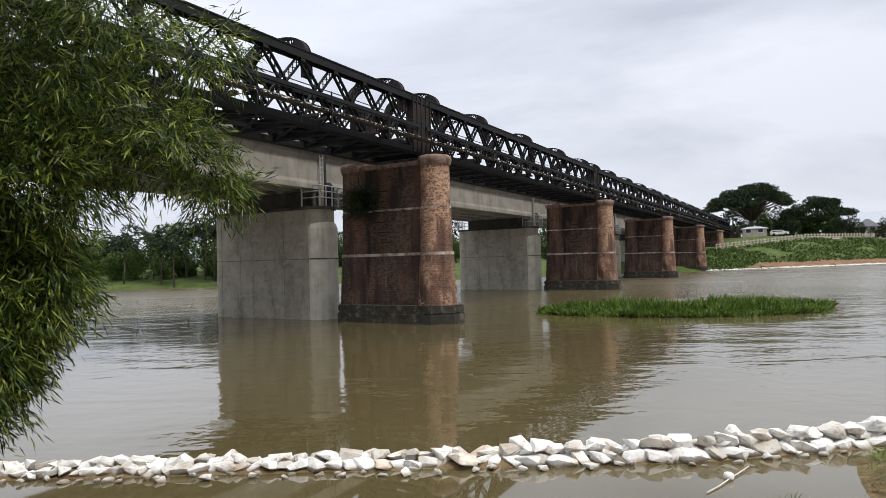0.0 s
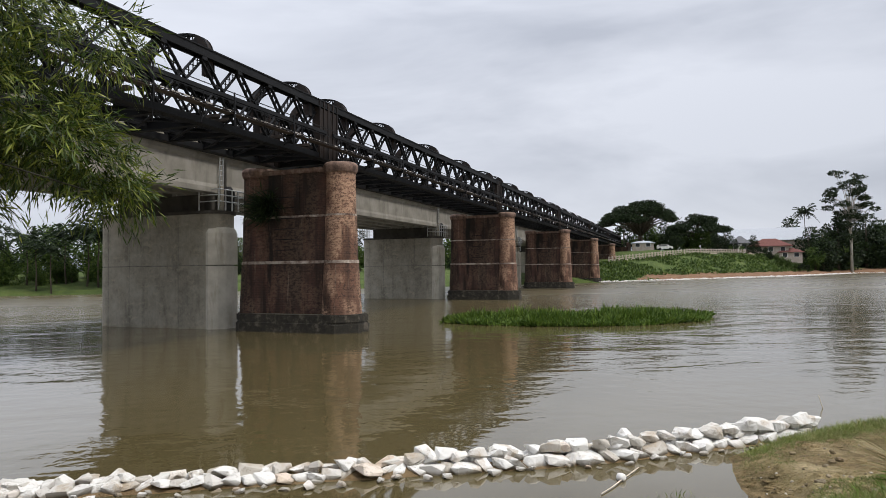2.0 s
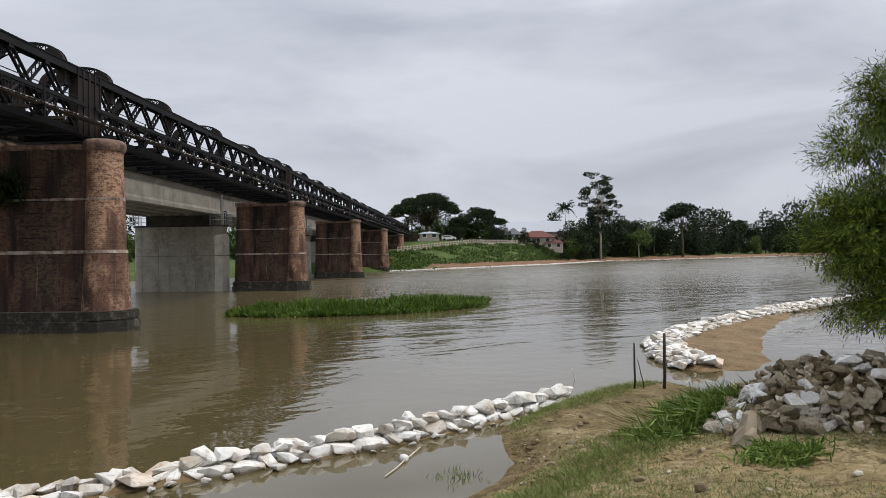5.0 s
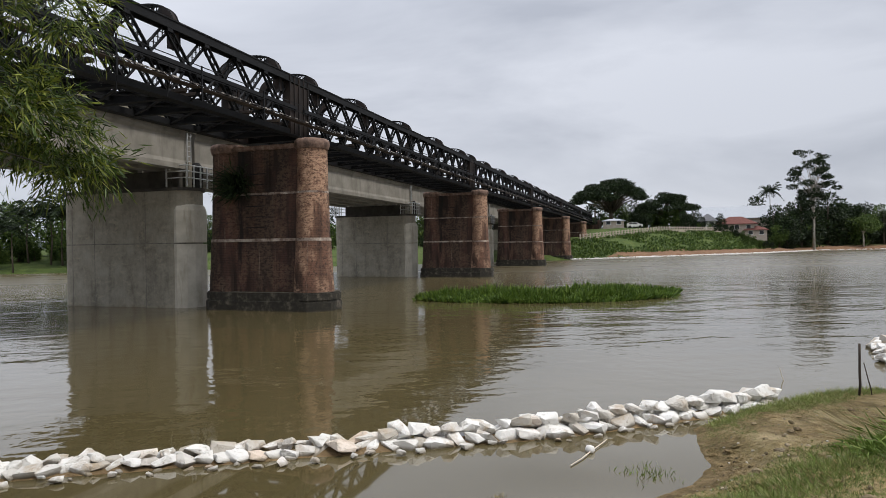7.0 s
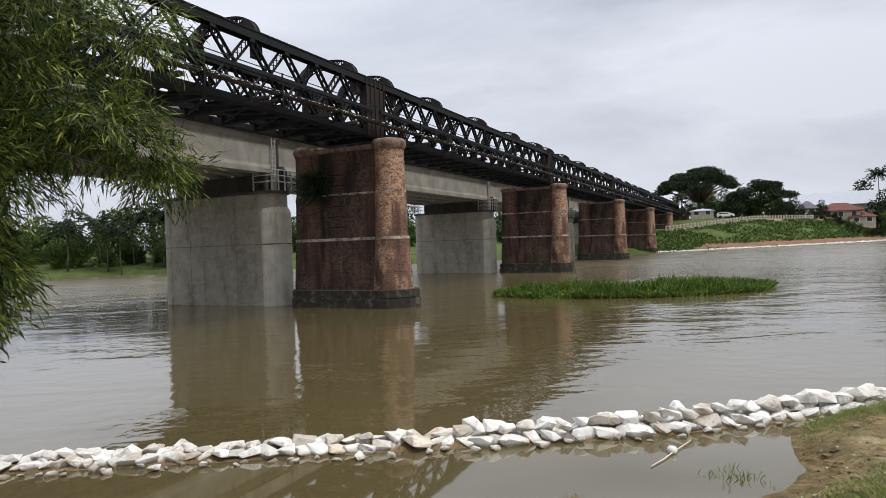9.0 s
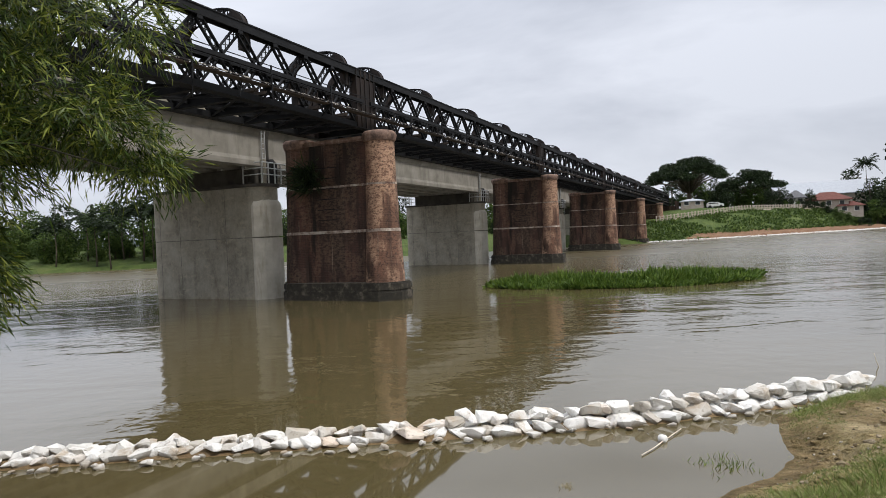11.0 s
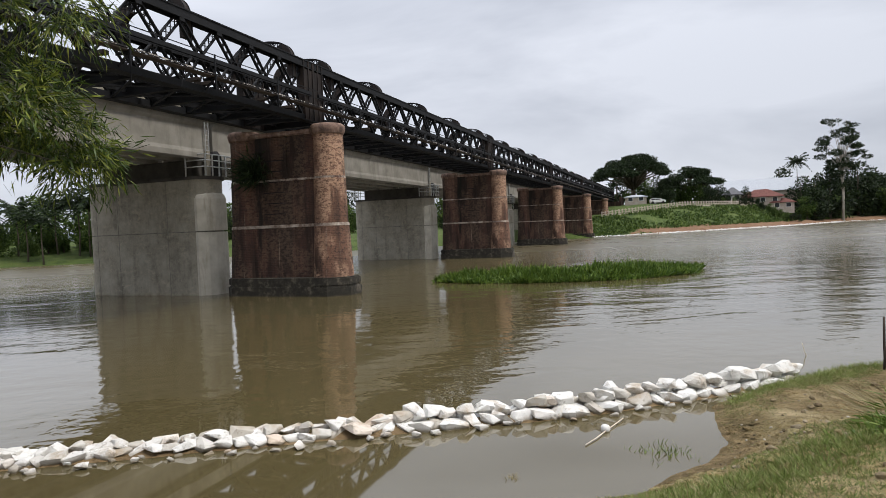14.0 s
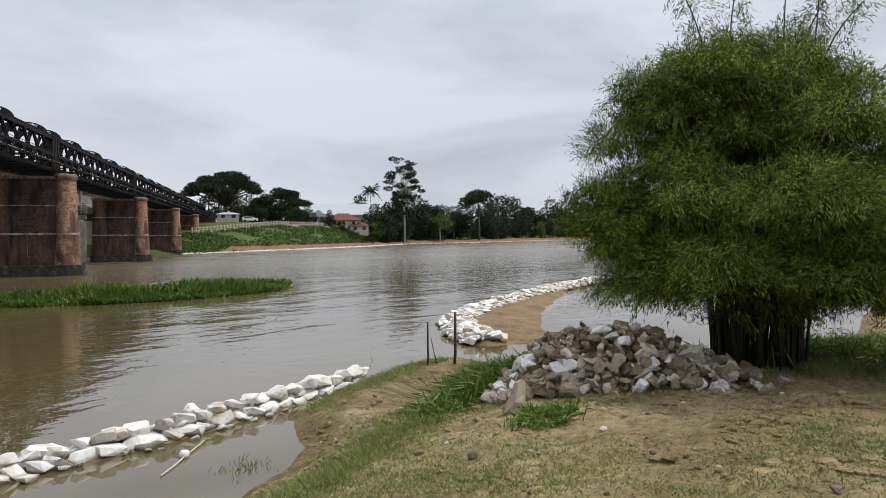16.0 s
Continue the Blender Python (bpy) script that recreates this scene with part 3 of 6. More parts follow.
def pier():
    top = new("brick_pier")
    tagged(top, "dark red brick bridge pier with round ends, streaked black", "bridge pier", "brick piers of the railway bridge")

    FARN = 4.85

    def drum(yc, z0, r0, z1, r1):
        bm = bmesh.new()
        rings(bm, [[(r * math.cos(2 * math.pi * i / 28), yc + r * math.sin(2 * math.pi * i / 28), z) for i in range(28)] for z, r in ((z0, r0), ((z0 + z1) / 2, (r0 + r1) / 2), (z1, r1))])
        return bm

    def slab(z0, w0, z1, w1):
        bm = bmesh.new()
        rings(bm, [[(-w, 0.3, z), (w, 0.3, z), (w, FARN - 0.3, z), (-w, FARN - 0.3, z)] for z, w in ((z0, w0), (z1, w1))])
        return bm

    for nm, z0, r0, z1, r1 in (("lower", 0.85, 0.98, 3.32, 0.86), ("middle", 3.46, 0.82, 5.60, 0.78), ("upper", 5.70, 0.75, 7.78, 0.73)):
        part(nm + "_wall", from_bm(nm + "_wall", slab(z0, r0 * 0.66, z1, r1 * 0.66), M["brick"]), top, None, "grimy brick wall face, darkened for shade")
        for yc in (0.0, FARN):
            part(nm + "_drum", from_bm(nm + "_drum", drum(yc, z0, r0, z1, r1), M["nose_brick" if yc == 0 else "brick"], False), top, None, "rain-washed round brick end, paler for light" if yc == 0 else "grimy round brick end, darkened for shade")
    for z0, z1, r in ((3.32, 3.46, 0.875), (5.60, 5.70, 0.79)):
        part("stone_band", from_bm("stone_band", slab(z0, r * 0.70, z1, r * 0.69), M["band"]), top, None, "pale stone string course")
        for yc in (0.0, FARN):
            part("stone_band", from_bm("stone_band", drum(yc, z0, r, z1, r * 0.98), M["band"]), top, None, "pale stone string course")
    # stepped pilaster beside the far end and shallow pier of the raised middle
    for sx in (-1, 1):
        for za, wa, zb_, wb_ in ((0.87, 0.64, 3.29, 0.572), (3.48, 0.545, 5.58, 0.52)):
            bm = bmesh.new()
            rings(bm, [[(sx * (w + 0.035), 1.75, z), (sx * (w - 0.1), 1.75, z), (sx * (w - 0.1), 3.25, z), (sx * (w + 0.035), 3.25, z)] for z, w in ((za, wa), (zb_, wb_))])
            part("pilaster", from_bm("pilaster", bm, M["brick"]), top)
    for yc in (0.0, FARN):
        bm = bmesh.new()
        prof = [(0.76, 7.70), (0.80, 7.76), (0.84, 7.88), (0.86, 8.0), (0.83, 8.12), (0.74, 8.2), (0.45, 8.24)]
        rings(bm, [[(r * math.cos(2 * math.pi * i / 24), yc + r * math.sin(2 * math.pi * i / 24), z) for i in range(24)] for r, z in prof])
        part("round_cap", from_bm("round_cap", bm, M["cap"], True), top, None, "rounded weathered stone cap")
    bm = bmesh.new()
    box(bm, -0.56, 0.56, 0.62, 4.5, 7.782, 8.02)
    bmesh.ops.bevel(bm, geom=bm.edges[:], offset=0.05, segments=2, affect="EDGES")
    part("bearing_shelf", from_bm("bearing_shelf", bm, M["cap"]), top)
    # stepped stone plinth with cut-off corners, rough courses
    for z0, z1, g in ((-1.5, 0.46, 0.32), (0.46, 0.87, 0.26)):
        bm = bmesh.new()
        r = 0.98 + g
        oct_pts = [(-r, 0.5), (-r, -0.35), (-r * 0.42, -1.02 - g * 0.6), (r * 0.42, -1.02 - g * 0.6), (r, -0.35), (r, 0.5), (r, 4.6), (r, 5.1), (r * 0.42, 5.72 + g * 0.6), (-r * 0.42, 5.72 + g * 0.6), (-r, 5.1), (-r, 4.6)]
        rings(bm, [[(x, y, z) for x, y in oct_pts] for z in (z0, z1)])
        bmesh.ops.bevel(bm, geom=[e for e in bm.edges if abs(e.verts[0].co.z - e.verts[1].co.z) < 0.01], offset=0.06, segments=2, affect="EDGES")
        part("plinth_course", from_bm("plinth_course", bm, M["plinth"]), top, None, "dark wet stone plinth")
    # recessed panel marks: projecting brick rib and iron rungs on the upstream-facing long sides
    for sx in (-1, 1):
        bm = bmesh.new()
        f = 0.66 * 0.74
        box(bm, *sorted((sx * (f - 0.1), sx * (f + 0.07))), 2.05, 3.55, 5.76, 7.74)
        part("raised_panel", from_bm("raised_panel", bm, M["brick"]), top)
        for k in range(6):
            bm = bmesh.new()
            z = 4.0 + 0.52 * k
            x = sx * (0.8 * 0.66 + 0.2)
            for q in ((2.2, 2.2), (3.3, 3.3)):
                bar(bm, (sx * 0.4, q[0], z), (x, q[1], z), 0.03)
            bar(bm, (x, 2.2, z), (x, 3.3, z), 0.045)
            part("iron_rung", from_bm("iron_rung", bm, M["rust"]), top)
    return top


def laced(name, a, b, width, flange=0.05, thick=0.12):
    """A built-up member: two flanges joined by crossed lacing bars."""
    bm = bmesh.new()
    a, b = Vector(a), Vector(b)
    d = (b - a).normalized()
    s = Vector((0, 1, 0)).cross(d).normalized() * (width / 2 - flange / 2)
    for k in (-1, 1):
        bar(bm, a + k * s, b + k * s, flange, thick, up=(0, 1, 0))
    n = max(2, round((b - a).length / (width * 1.05)))
    for i in range(n):
        p, q = a.lerp(b, i / n), a.lerp(b, (i + 1) / n)
        bar(bm, p - s, q + s, 0.022, 0.035, up=(0, 1, 0))
        bar(bm, p + s, q - s, 0.022, 0.035, up=(0, 1, 0))
    return from_bm(name, bm, M["steel"])


def truss_span():
    """One span, its origin over the pier at its start."""
    top = new("truss_span")
    tagged(top, "black rusty riveted steel lattice truss span with arched top braces", "bridge span", "truss spans of the railway bridge")
    N, E = 15, 0.8
    step = (SPAN - 2 * E) / N
    zt, zb = 10.98, 8.62
    down = laced("diagonal", (0, 0, zt - 0.1), (step, 0, zb + 0.1), 0.32)
    rise = laced("diagonal", (0, 0, zb + 0.1), (step, 0, zt - 0.1), 0.32)
    for yt, sgn in ((0.85, -1), (4.35, 1)):
        bm = bmesh.new()
        prof = [(-0.21, 10.90), (-0.13, 10.90), (-0.13, 11.18), (0.13, 11.18), (0.13, 10.90), (0.21, 10.90), (0.21, 10.94), (0.17, 10.94), (0.17, 11.22), (0.20, 11.22), (0.20, 11.27), (-0.20, 11.27), (-0.20, 11.22), (-0.17, 11.22), (-0.17, 10.94), (-0.21, 10.94)]
        rings(bm, [[(x, yt + y, z) for y, z in prof] for x in (0.02, SPAN - 0.02)])
        part("top_chord", from_bm("top_chord", bm, M["steel"]), top)
        bm = bmesh.new()
        box(bm, 0.02, SPAN - 0.02, yt - 0.16, yt - 0.12, 8.42, 8.66)
        box(bm, 0.02, SPAN - 0.02, yt + 0.12, yt + 0.16, 8.42, 8.66)
        box(bm, 0.02, SPAN - 0.02, yt - 0.22, yt + 0.22, 8.39, 8.42)
        part("bottom_chord", from_bm("bottom_chord", bm, M["steel"]), top)
        for i in range(N):
            part("diagonal", down, top, pose(E + i * step, yt - 0.07, 0))
            part("diagonal", rise, top, pose(E + i * step, yt + 0.07, 0))
            if i:
                bm = bmesh.new()
                box(bm, -0.13, 0.13, -0.012, 0.012, 10.76, 10.92)
                bmesh.ops.bevel(bm, geom=bm.edges[:], offset=0.01, segments=1, affect="EDGES")
                part("gusset_plate", from_bm("gusset_plate", bm, M["steel"]), top, pose(E + i * step, yt + sgn * 0.19, 0))
        for x0, x1 in ((0.03, E), (SPAN - E, SPAN - 0.03)):
            bm = bmesh.new()
            box(bm, x0, x1, yt - 0.17, yt - 0.14, 8.44, 10.84)
            box(bm, x0, x1, yt + 0.14, yt + 0.17, 8.44, 10.84)
            for xx in (x0, (x0 + x1) / 2, x1):
                box(bm, xx - 0.04, xx + 0.04, yt - 0.21, yt + 0.21, 8.44, 11.2)
            part("end_post", from_bm("end_post", bm, M["rust"]), top, None, "rust-brown plated end post")
        bm = bmesh.new()
        box(bm, 0.3, SPAN - 0.3, yt + sgn * 0.24 - 0.05, yt + sgn * 0.24 + 0.05, 9.62, 9.78)
        part("service_pipe", from_bm("service_pipe", bm, M["steel"]), top)
    # walkway brackets and bleached edge board outside the near truss
    bm = bmesh.new()
    box(bm, 0.05, SPAN - 0.05, 0.12, 0.16, 9.0, 9.05)
    part("edge_board", from_bm("edge_board", bm, M["edge"]), top, None, "bleached timber edge board")
    bm = bmesh.new()
    box(bm, 0.05, SPAN - 0.05, 0.16, 0.50, 8.94, 8.98)
    part("walkway_deck", from_bm("walkway_deck", bm, M["dark_wood"]), top)
    brk = bmesh.new()
    bar(brk, (0, 0.64, 8.5), (0, 0.12, 8.92), 0.06)
    bar(brk, (0, 0.7, 8.88), (0, 0.1, 8.88), 0.08)
    bar(brk, (0, 0.13, 8.45), (0, 0.13, 9.75), 0.05)
    brk = from_bm("walkway_bracket", brk, M["steel"])
    for i in range(1, N):
        if i % 2:
            part("walkway_bracket", brk, top, pose(E + (i + 0.5) * step, 0, 0))
    for z in (9.38, 9.72):
        bm = bmesh.new()
        bar(bm, (0.1, 0.13, z), (SPAN - 0.1, 0.13, z), 0.028)
        part("hand_rail", from_bm("hand_rail", bm, M["steel"]), top)
    # floor: cross beams, rail bearers, sleepers with gaps between them
    beam = bmesh.new()
    box(beam, -0.02, 0.02, 0.85, 4.35, 8.42, 8.80)
    box(beam, -0.12, 0.12, 0.85, 4.35, 8.38, 8.42)
    box(beam, -0.12, 0.12, 0.85, 4.35, 8.80, 8.83)
    beam = from_bm("floor_beam", beam, M["steel"])
    for i in range(N + 1):
        part("floor_beam", beam, top, pose(E + i * step, 0, 0))
    for y in (1.75, 3.45):
        bm = bmesh.new()
        box(bm, 0.1, SPAN - 0.1, y - 0.02, y + 0.02, 8.55, 8.92)
        box(bm, 0.1, SPAN - 0.1, y - 0.12, y + 0.12, 8.92, 8.95)
        part("rail_bearer", from_bm("rail_bearer", bm, M["steel"]), top)
    sl = bmesh.new()
    box(sl, -0.12, 0.12, 1.1, 4.1, 8.95, 9.08)
    sl = from_bm("sleeper", sl, M["dark_wood"])
    for k in (0, 1, 4, 9, 10, 15, 21, 22, 27, 33, 34, 39, 42, 43):
        part("sleeper", sl, top, pose(0.5 + k * 0.69, 0.0, 0))
    wind = [bmesh.new(), bmesh.new()]
    bar(wind[0], (0, 0.95, 8.45), (step, 4.25, 8.45), 0.09, 0.05)
    bar(wind[1], (0, 4.25, 8.50), (step, 0.95, 8.50), 0.09, 0.05)
    wind = [from_bm("wind_brace", w, M["steel"]) for w in wind]
    for i in range(N):
        for w in wind:
            part("wind_brace", w, top, pose(E + i * step, 0, 0))
    loose = np.random.default_rng(17)
    for k in range(16):
        x = loose.uniform(0.8, SPAN - 0.8)
        drop, y = loose.uniform(0.3, 1.3), loose.choice([0.14, 0.3, 0.55])
        bm = bmesh.new()
        tube(bm, [(x, y, 9.5), (x + loose.normal() * 0.06, y - 0.02, 9.5 - drop * 0.6), (x + loose.normal() * 0.12, y, 9.5 - drop - 0.4)], [0.018] * 3, 5)
        part("loose_cable", from_bm("loose_cable", bm, M["steel"]), top)
    # arched top braces with lattice web and solid curved ends
    arch = bmesh.new()

    def curve(off):
        pts = []
        for k in range(25):
            t = -1 + 2 * k / 24
            y = 2.6 + (1.62 + off) * math.copysign(abs(math.sin(t * math.pi / 2)) ** 0.85, t)
            pts.append(Vector((0, y, 10.35 + (1.62 + off) * max(0.0, math.cos(t * math.pi / 2)) ** 0.42)))
        return pts

    lo, hi = curve(-0.16), curve(0.14)
    for line in (lo, hi):
        for a, b in zip(line, line[1:]):
            for x in (-0.13, 0.13):
                bar(arch, a + Vector((x, 0, 0)), b + Vector((x, 0, 0)), 0.05, 0.05, up=(1, 0, 0))
    for k in range(5, 19):
        a, b = (lo, hi) if k % 2 else (hi, lo)
        for x in (-0.13, 0.13):
            bar(arch, a[k] + Vector((x, 0, 0)), b[k + 1] + Vector((x, 0, 0)), 0.035)
        bar(arch, hi[k] + Vector((-0.13, 0, 0)), hi[k + 1] + Vector((0.13, 0, 0)), 0.04)
        bar(arch, hi[k] + Vector((0.13, 0, 0)), hi[k + 1] + Vector((-0.13, 0, 0)), 0.04)
    arch = from_bm("arch_brace", arch, M["steel"])
    shoes = []
    for ks in (range(0, 8), range(17, 25)):
        bm = bmesh.new()
        rings(bm, [[lo[k] + Vector((-0.17, 0, 0)), lo[k] + Vector((0.17, 0, 0)), hi[k] + Vector((0.17, 0, 0)), hi[k] + Vector((-0.17, 0, 0))] for k in ks])
        shoes.append(from_bm("arch_shoe", bm, M["rust"]))
    for x in (2.1, 8.0, 15.35, 22.6, SPAN - 1.3):
        a = part("arch_brace", arch, top, pose(x, 0, 0))
        for shoe in shoes:
            part("arch_shoe", shoe, a, None, "solid curved rusty end plate")
    return top


first_pier = pier()
first_pier.matrix_basis = BR @ pose(0, 0, 0)
for i in (-1, 1, 2, 3, 4):
    copy_thing(first_pier, BR @ pose(SPAN * i, 0, 0))
first_span = truss_span()
first_span.matrix_basis = BR @ pose(-SPAN, 0, 0)
for i in range(0, 5):
    copy_thing(first_span, BR @ pose(SPAN * i, 0, 0))
# abutment at the far end
bm = bmesh.new()
box(bm, 5 * SPAN - 1.0, 5 * SPAN + 9, -1.2, 6.4, -1.0, 8.3)
box(bm, 5 * SPAN + 0.3, 5 * SPAN + 9, -1.2, -0.7, 8.3, 9.6)
box(bm, 5 * SPAN + 0.3, 5 * SPAN + 9, 5.9, 6.4, 8.3, 9.6)
abut = new("bridge_abutment", from_bm("bridge_abutment", bm, M["brick"]))
abut.matrix_basis = BR
tagged(abut, "brick abutment at the far end of the railway bridge", "abutment")

# ---- the newer concrete road bridge behind it ----


def concrete_pier():
    top = new("concrete_pier")
    tagged(top, "grey concrete wall pier with rounded nose and formwork joints", "bridge pier", "concrete piers of the road bridge")
    y0, y1, r = 7.72, 14.45, 0.95

    def wall(z0, z1, g):
        bm = bmesh.new()
        rings(bm, [stadium(r + g, y0, y1, r + g, z, r + g, 16) for z in (z0, z1)])
        return bm

    def cutwater(z0, z1, dome=False):
        bm = bmesh.new()
        plan = [(-0.97, 7.35), (-0.74, 6.88), (-0.40, 6.66), (0.0, 6.60), (0.40, 6.66), (0.74, 6.88), (0.97, 7.35), (0.9, 7.7), (-0.9, 7.7)]
        rows_ = [(z0, 1.0), (z1, 1.0)] + ([(z1 + 0.22, 0.93), (z1 + 0.38, 0.8), (z1 + 0.46, 0.55)] if dome else [])
        rings(bm, [[(x * f, 7.7 + (y - 7.7) * f, z) for x, y in plan] for z, f in rows_])
        return bm

    for z0, z1, dome in ((-1.5, 3.27, False), (3.34, 4.98, True)):
        part("cutwater_nose", from_bm("cutwater_nose", cutwater(z0, z1, dome), M["pale_concrete"]), top, None, "pale rounded concrete cutwater")
    part("wall_lift", from_bm("wall_lift", wall(-1.5, 3.28, 0), M["concrete"]), top)
    part("wall_lift", from_bm("wall_lift", wall(3.33, 6.02, 0), M["concrete"]), top)
    part("construction_joint", from_bm("construction_joint", wall(3.27, 3.34, -0.03), M["joint"]), top, None, "dark recessed joint")
    for sx in (-1, 1):
        for y in (9.35, 12.8, 14.35):
            bm = bmesh.new()
            box(bm, sx * 0.95 - 0.004, sx * 0.95 + 0.004, y - 0.018, y + 0.018, 0.0, 6.0)
            part("formwork_joint", from_bm("formwork_joint", bm, M["joint"]), top)
    bm = bmesh.new()
    box(bm, -0.5, 0.5, 8.0, 14.2, 6.16, 7.08)
    bmesh.ops.bevel(bm, geom=bm.edges[:], offset=0.04, segments=2, affect="EDGES")
    part("crosshead", from_bm("crosshead", bm, M["deck_shade"]), top, None, "recessed concrete crosshead, painted dark for deck shade")
    bm = wall(6.0, 6.16, 0.12)
    part("platform", from_bm("platform", bm, M["deck_shade"]), top, None, "dark inspection platform slab")
    for i, (ya, yb, yc) in enumerate(((7.9, 6.62, 6.62), (14.6, 15.45, 15.45))):
        rail = [(-1.0, ya), (-1.0, yc), (1.0, yc), (1.0, ya)]
        for z in (6.62, 6.95, 7.25):
            bm = bmesh.new()
            tube(bm, [(x, y, z) for x, y in rail], [0.03] * 4, 6)
            part("guard_rail", from_bm("guard_rail", bm, M["galv"]), top, None, "galvanised tube rail")
        for xa, a in ((-1, ya), (-1, yc), (-0.5, yc), (0, yc), (0.5, yc), (1, yc), (1, ya)):
            bm = bmesh.new()
            bar(bm, (xa, a, 6.16), (xa, a, 7.25), 0.06)
            part("rail_post", from_bm("rail_post", bm, M["galv"]), top, None, "galvanised rail post")
    bm = bmesh.new()
    box(bm, -0.52, -0.30, 6.9, 7.08, 6.16, 7.45)
    part("drain_box", from_bm("drain_box", bm, M["concrete"]), top)
    bm = bmesh.new()
    for x in (-0.52, -0.28):
        bar(bm, (x, 6.98, 7.1), (x, 6.98, 8.95), 0.05)
    for k in range(7):
        bar(bm, (-0.52, 6.98, 7.25 + 0.26 * k), (-0.28, 6.98, 7.25 + 0.26 * k), 0.03)
    part("ladder", from_bm("ladder", bm, M["galv"]), top, None, "grey steel ladder")
    bm = bmesh.new()
    tube(bm, [(0.1, 6.95, 6.16), (0.1, 6.95, 7.2), (0.1, 7.0, 7.45)], [0.32, 0.34, 0.2], 10)
    part("bearing_guard", from_bm("bearing_guard", bm, M["rubber"]), top, None, "black rubber bearing cover")
    return top


def concrete_span():
    top = new("concrete_span")
    tagged(top, "grey concrete beam span of the road bridge", "bridge span", "concrete spans of the road bridge")
    for y in (7.45, 9.2, 11.0, 12.8, 14.55):
        bm = bmesh.new()
        prof = [(-0.34, 7.10), (0.34, 7.10), (0.34, 7.36), (0.16, 7.55), (0.16, 8.7), (0.4, 8.86), (0.4, 9.02), (-0.4, 9.02), (-0.4, 8.86), (-0.28, 8.7), (-0.28, 7.55), (-0.34, 7.36)]
        rings(bm, [[(x, y + p, z) for p, z in prof] for x in (0.08, SPAN - 0.08)])
        part("girder", from_bm("girder", bm, M["girder"]), top)
    bm = bmesh.new()
    box(bm, 0.03, SPAN - 0.03, 6.9, 15.1, 9.03, 9.28)
    part("deck_slab", from_bm("deck_slab", bm, M["concrete"]), top)
    for y in (6.92, 14.85):
        bm = bmesh.new()
        box(bm, 0.03, SPAN - 0.03, y, y + 0.2, 9.285, 9.75)
        part("parapet", from_bm("parapet", bm, M["concrete"]), top)
    return top


cp = concrete_pier()
cp.matrix_basis = BR @ pose(0.05, 0, 0)
for i in (-1, 1, 2, 3, 4):
    copy_thing(cp, BR @ pose(SPAN * i + 0.05 + 0.4 * max(i, 0), 0, 0))
cs = concrete_span()
cs.matrix_basis = BR @ pose(-SPAN + 0.05, 0, 0)
for i in range(0, 5):
    copy_thing(cs, BR @ pose(SPAN * i + 0.2 + 0.3 * i, 0, 0))

# ---- stones ----


def stone_meshes(name, count, material, seed):
    r = np.random.default_rng(seed)
    out = []
    for _ in range(count):
        bm = bmesh.new()
        half = np.array([0.52, 0.37, 0.29]) * r.uniform(0.8, 1.12, 3)
        e = r.normal(size=(16, 3))
        e = e / np.linalg.norm(e, axis=1)[:, None]
        e = np.sign(e) * np.abs(e) ** r.choice([0.5, 0.65, 0.8])
        p = e * half * r.uniform(0.8, 1.05, (16, 1))
        for q in p:
            bm.verts.new(q)
        bmesh.ops.convex_hull(bm, input=bm.verts[:])
        bmesh.ops.delete(bm, geom=[v for v in bm.verts if not v.link_faces], context="VERTS")
        out.append(from_bm(name, bm, material))
    return out


def lay(parent, meshes, spots, r, tilt=18, turn=180):
    """spots: x, y, z, size."""
    for x, y, z, s in spots:
        m = pose(x, y, z, r.uniform(-tilt, tilt), r.uniform(-tilt, tilt), r.uniform(-turn, turn)) @ Matrix.Diagonal((s, s * r.uniform(0.85, 1.1), s * r.uniform(0.7, 1.05), 1))
        part("stone", meshes[int(r.integers(len(meshes)))], parent, m)


sr = np.random.default_rng(11)
white = stone_meshes("stone", 22, M["lime"], 3)
brown = stone_meshes("stone", 18, M["rubble"], 4)

wall_line = tagged(new("stone_wall"), "low dam of loose white limestone blocks in shallow water", "stone wall")
spots, chips = [], []
x = -7.4
while x < 8.05:
    grow = min(1.0, max(0.0, (x + 2.0) / 6))
    big = 0.36 + 0.17 * grow
    y0 = 9.16 + (0.155 * (x - 3.6) if x > 3.6 else 0)
    s0 = big * sr.uniform(0.75, 1.25)
    spots.append((x, y0 + sr.uniform(-0.03, 0.06), 0.05 + sr.uniform(-0.02, 0.03), s0))
    spots.append((x + sr.uniform(-0.1, 0.1), y0 + 0.27 + sr.uniform(-0.04, 0.06), 0.08 + 0.07 * grow, big * sr.uniform(0.8, 1.3)))
    if sr.random() < 0.55 + 0.45 * grow:
        spots.append((x + 0.45 * s0 + sr.uniform(-0.05, 0.05), y0 + 0.17 + sr.uniform(-0.04, 0.06), 0.11 + 0.13 * grow + sr.uniform(-0.02, 0.03), big * sr.uniform(0.6, 1.1)))
    for _ in range(1):
        chips.append((x + sr.uniform(-0.2, 0.2), y0 - sr.uniform(0.10, 0.34), 0.02 + sr.uniform(-0.02, 0.03), sr.uniform(0.09, 0.24)))
    x += s0 * sr.uniform(0.50, 0.66)
lay(wall_line, white, (spots + chips)[:300], sr, 16, 50)
bm = bmesh.new()
ridge = []
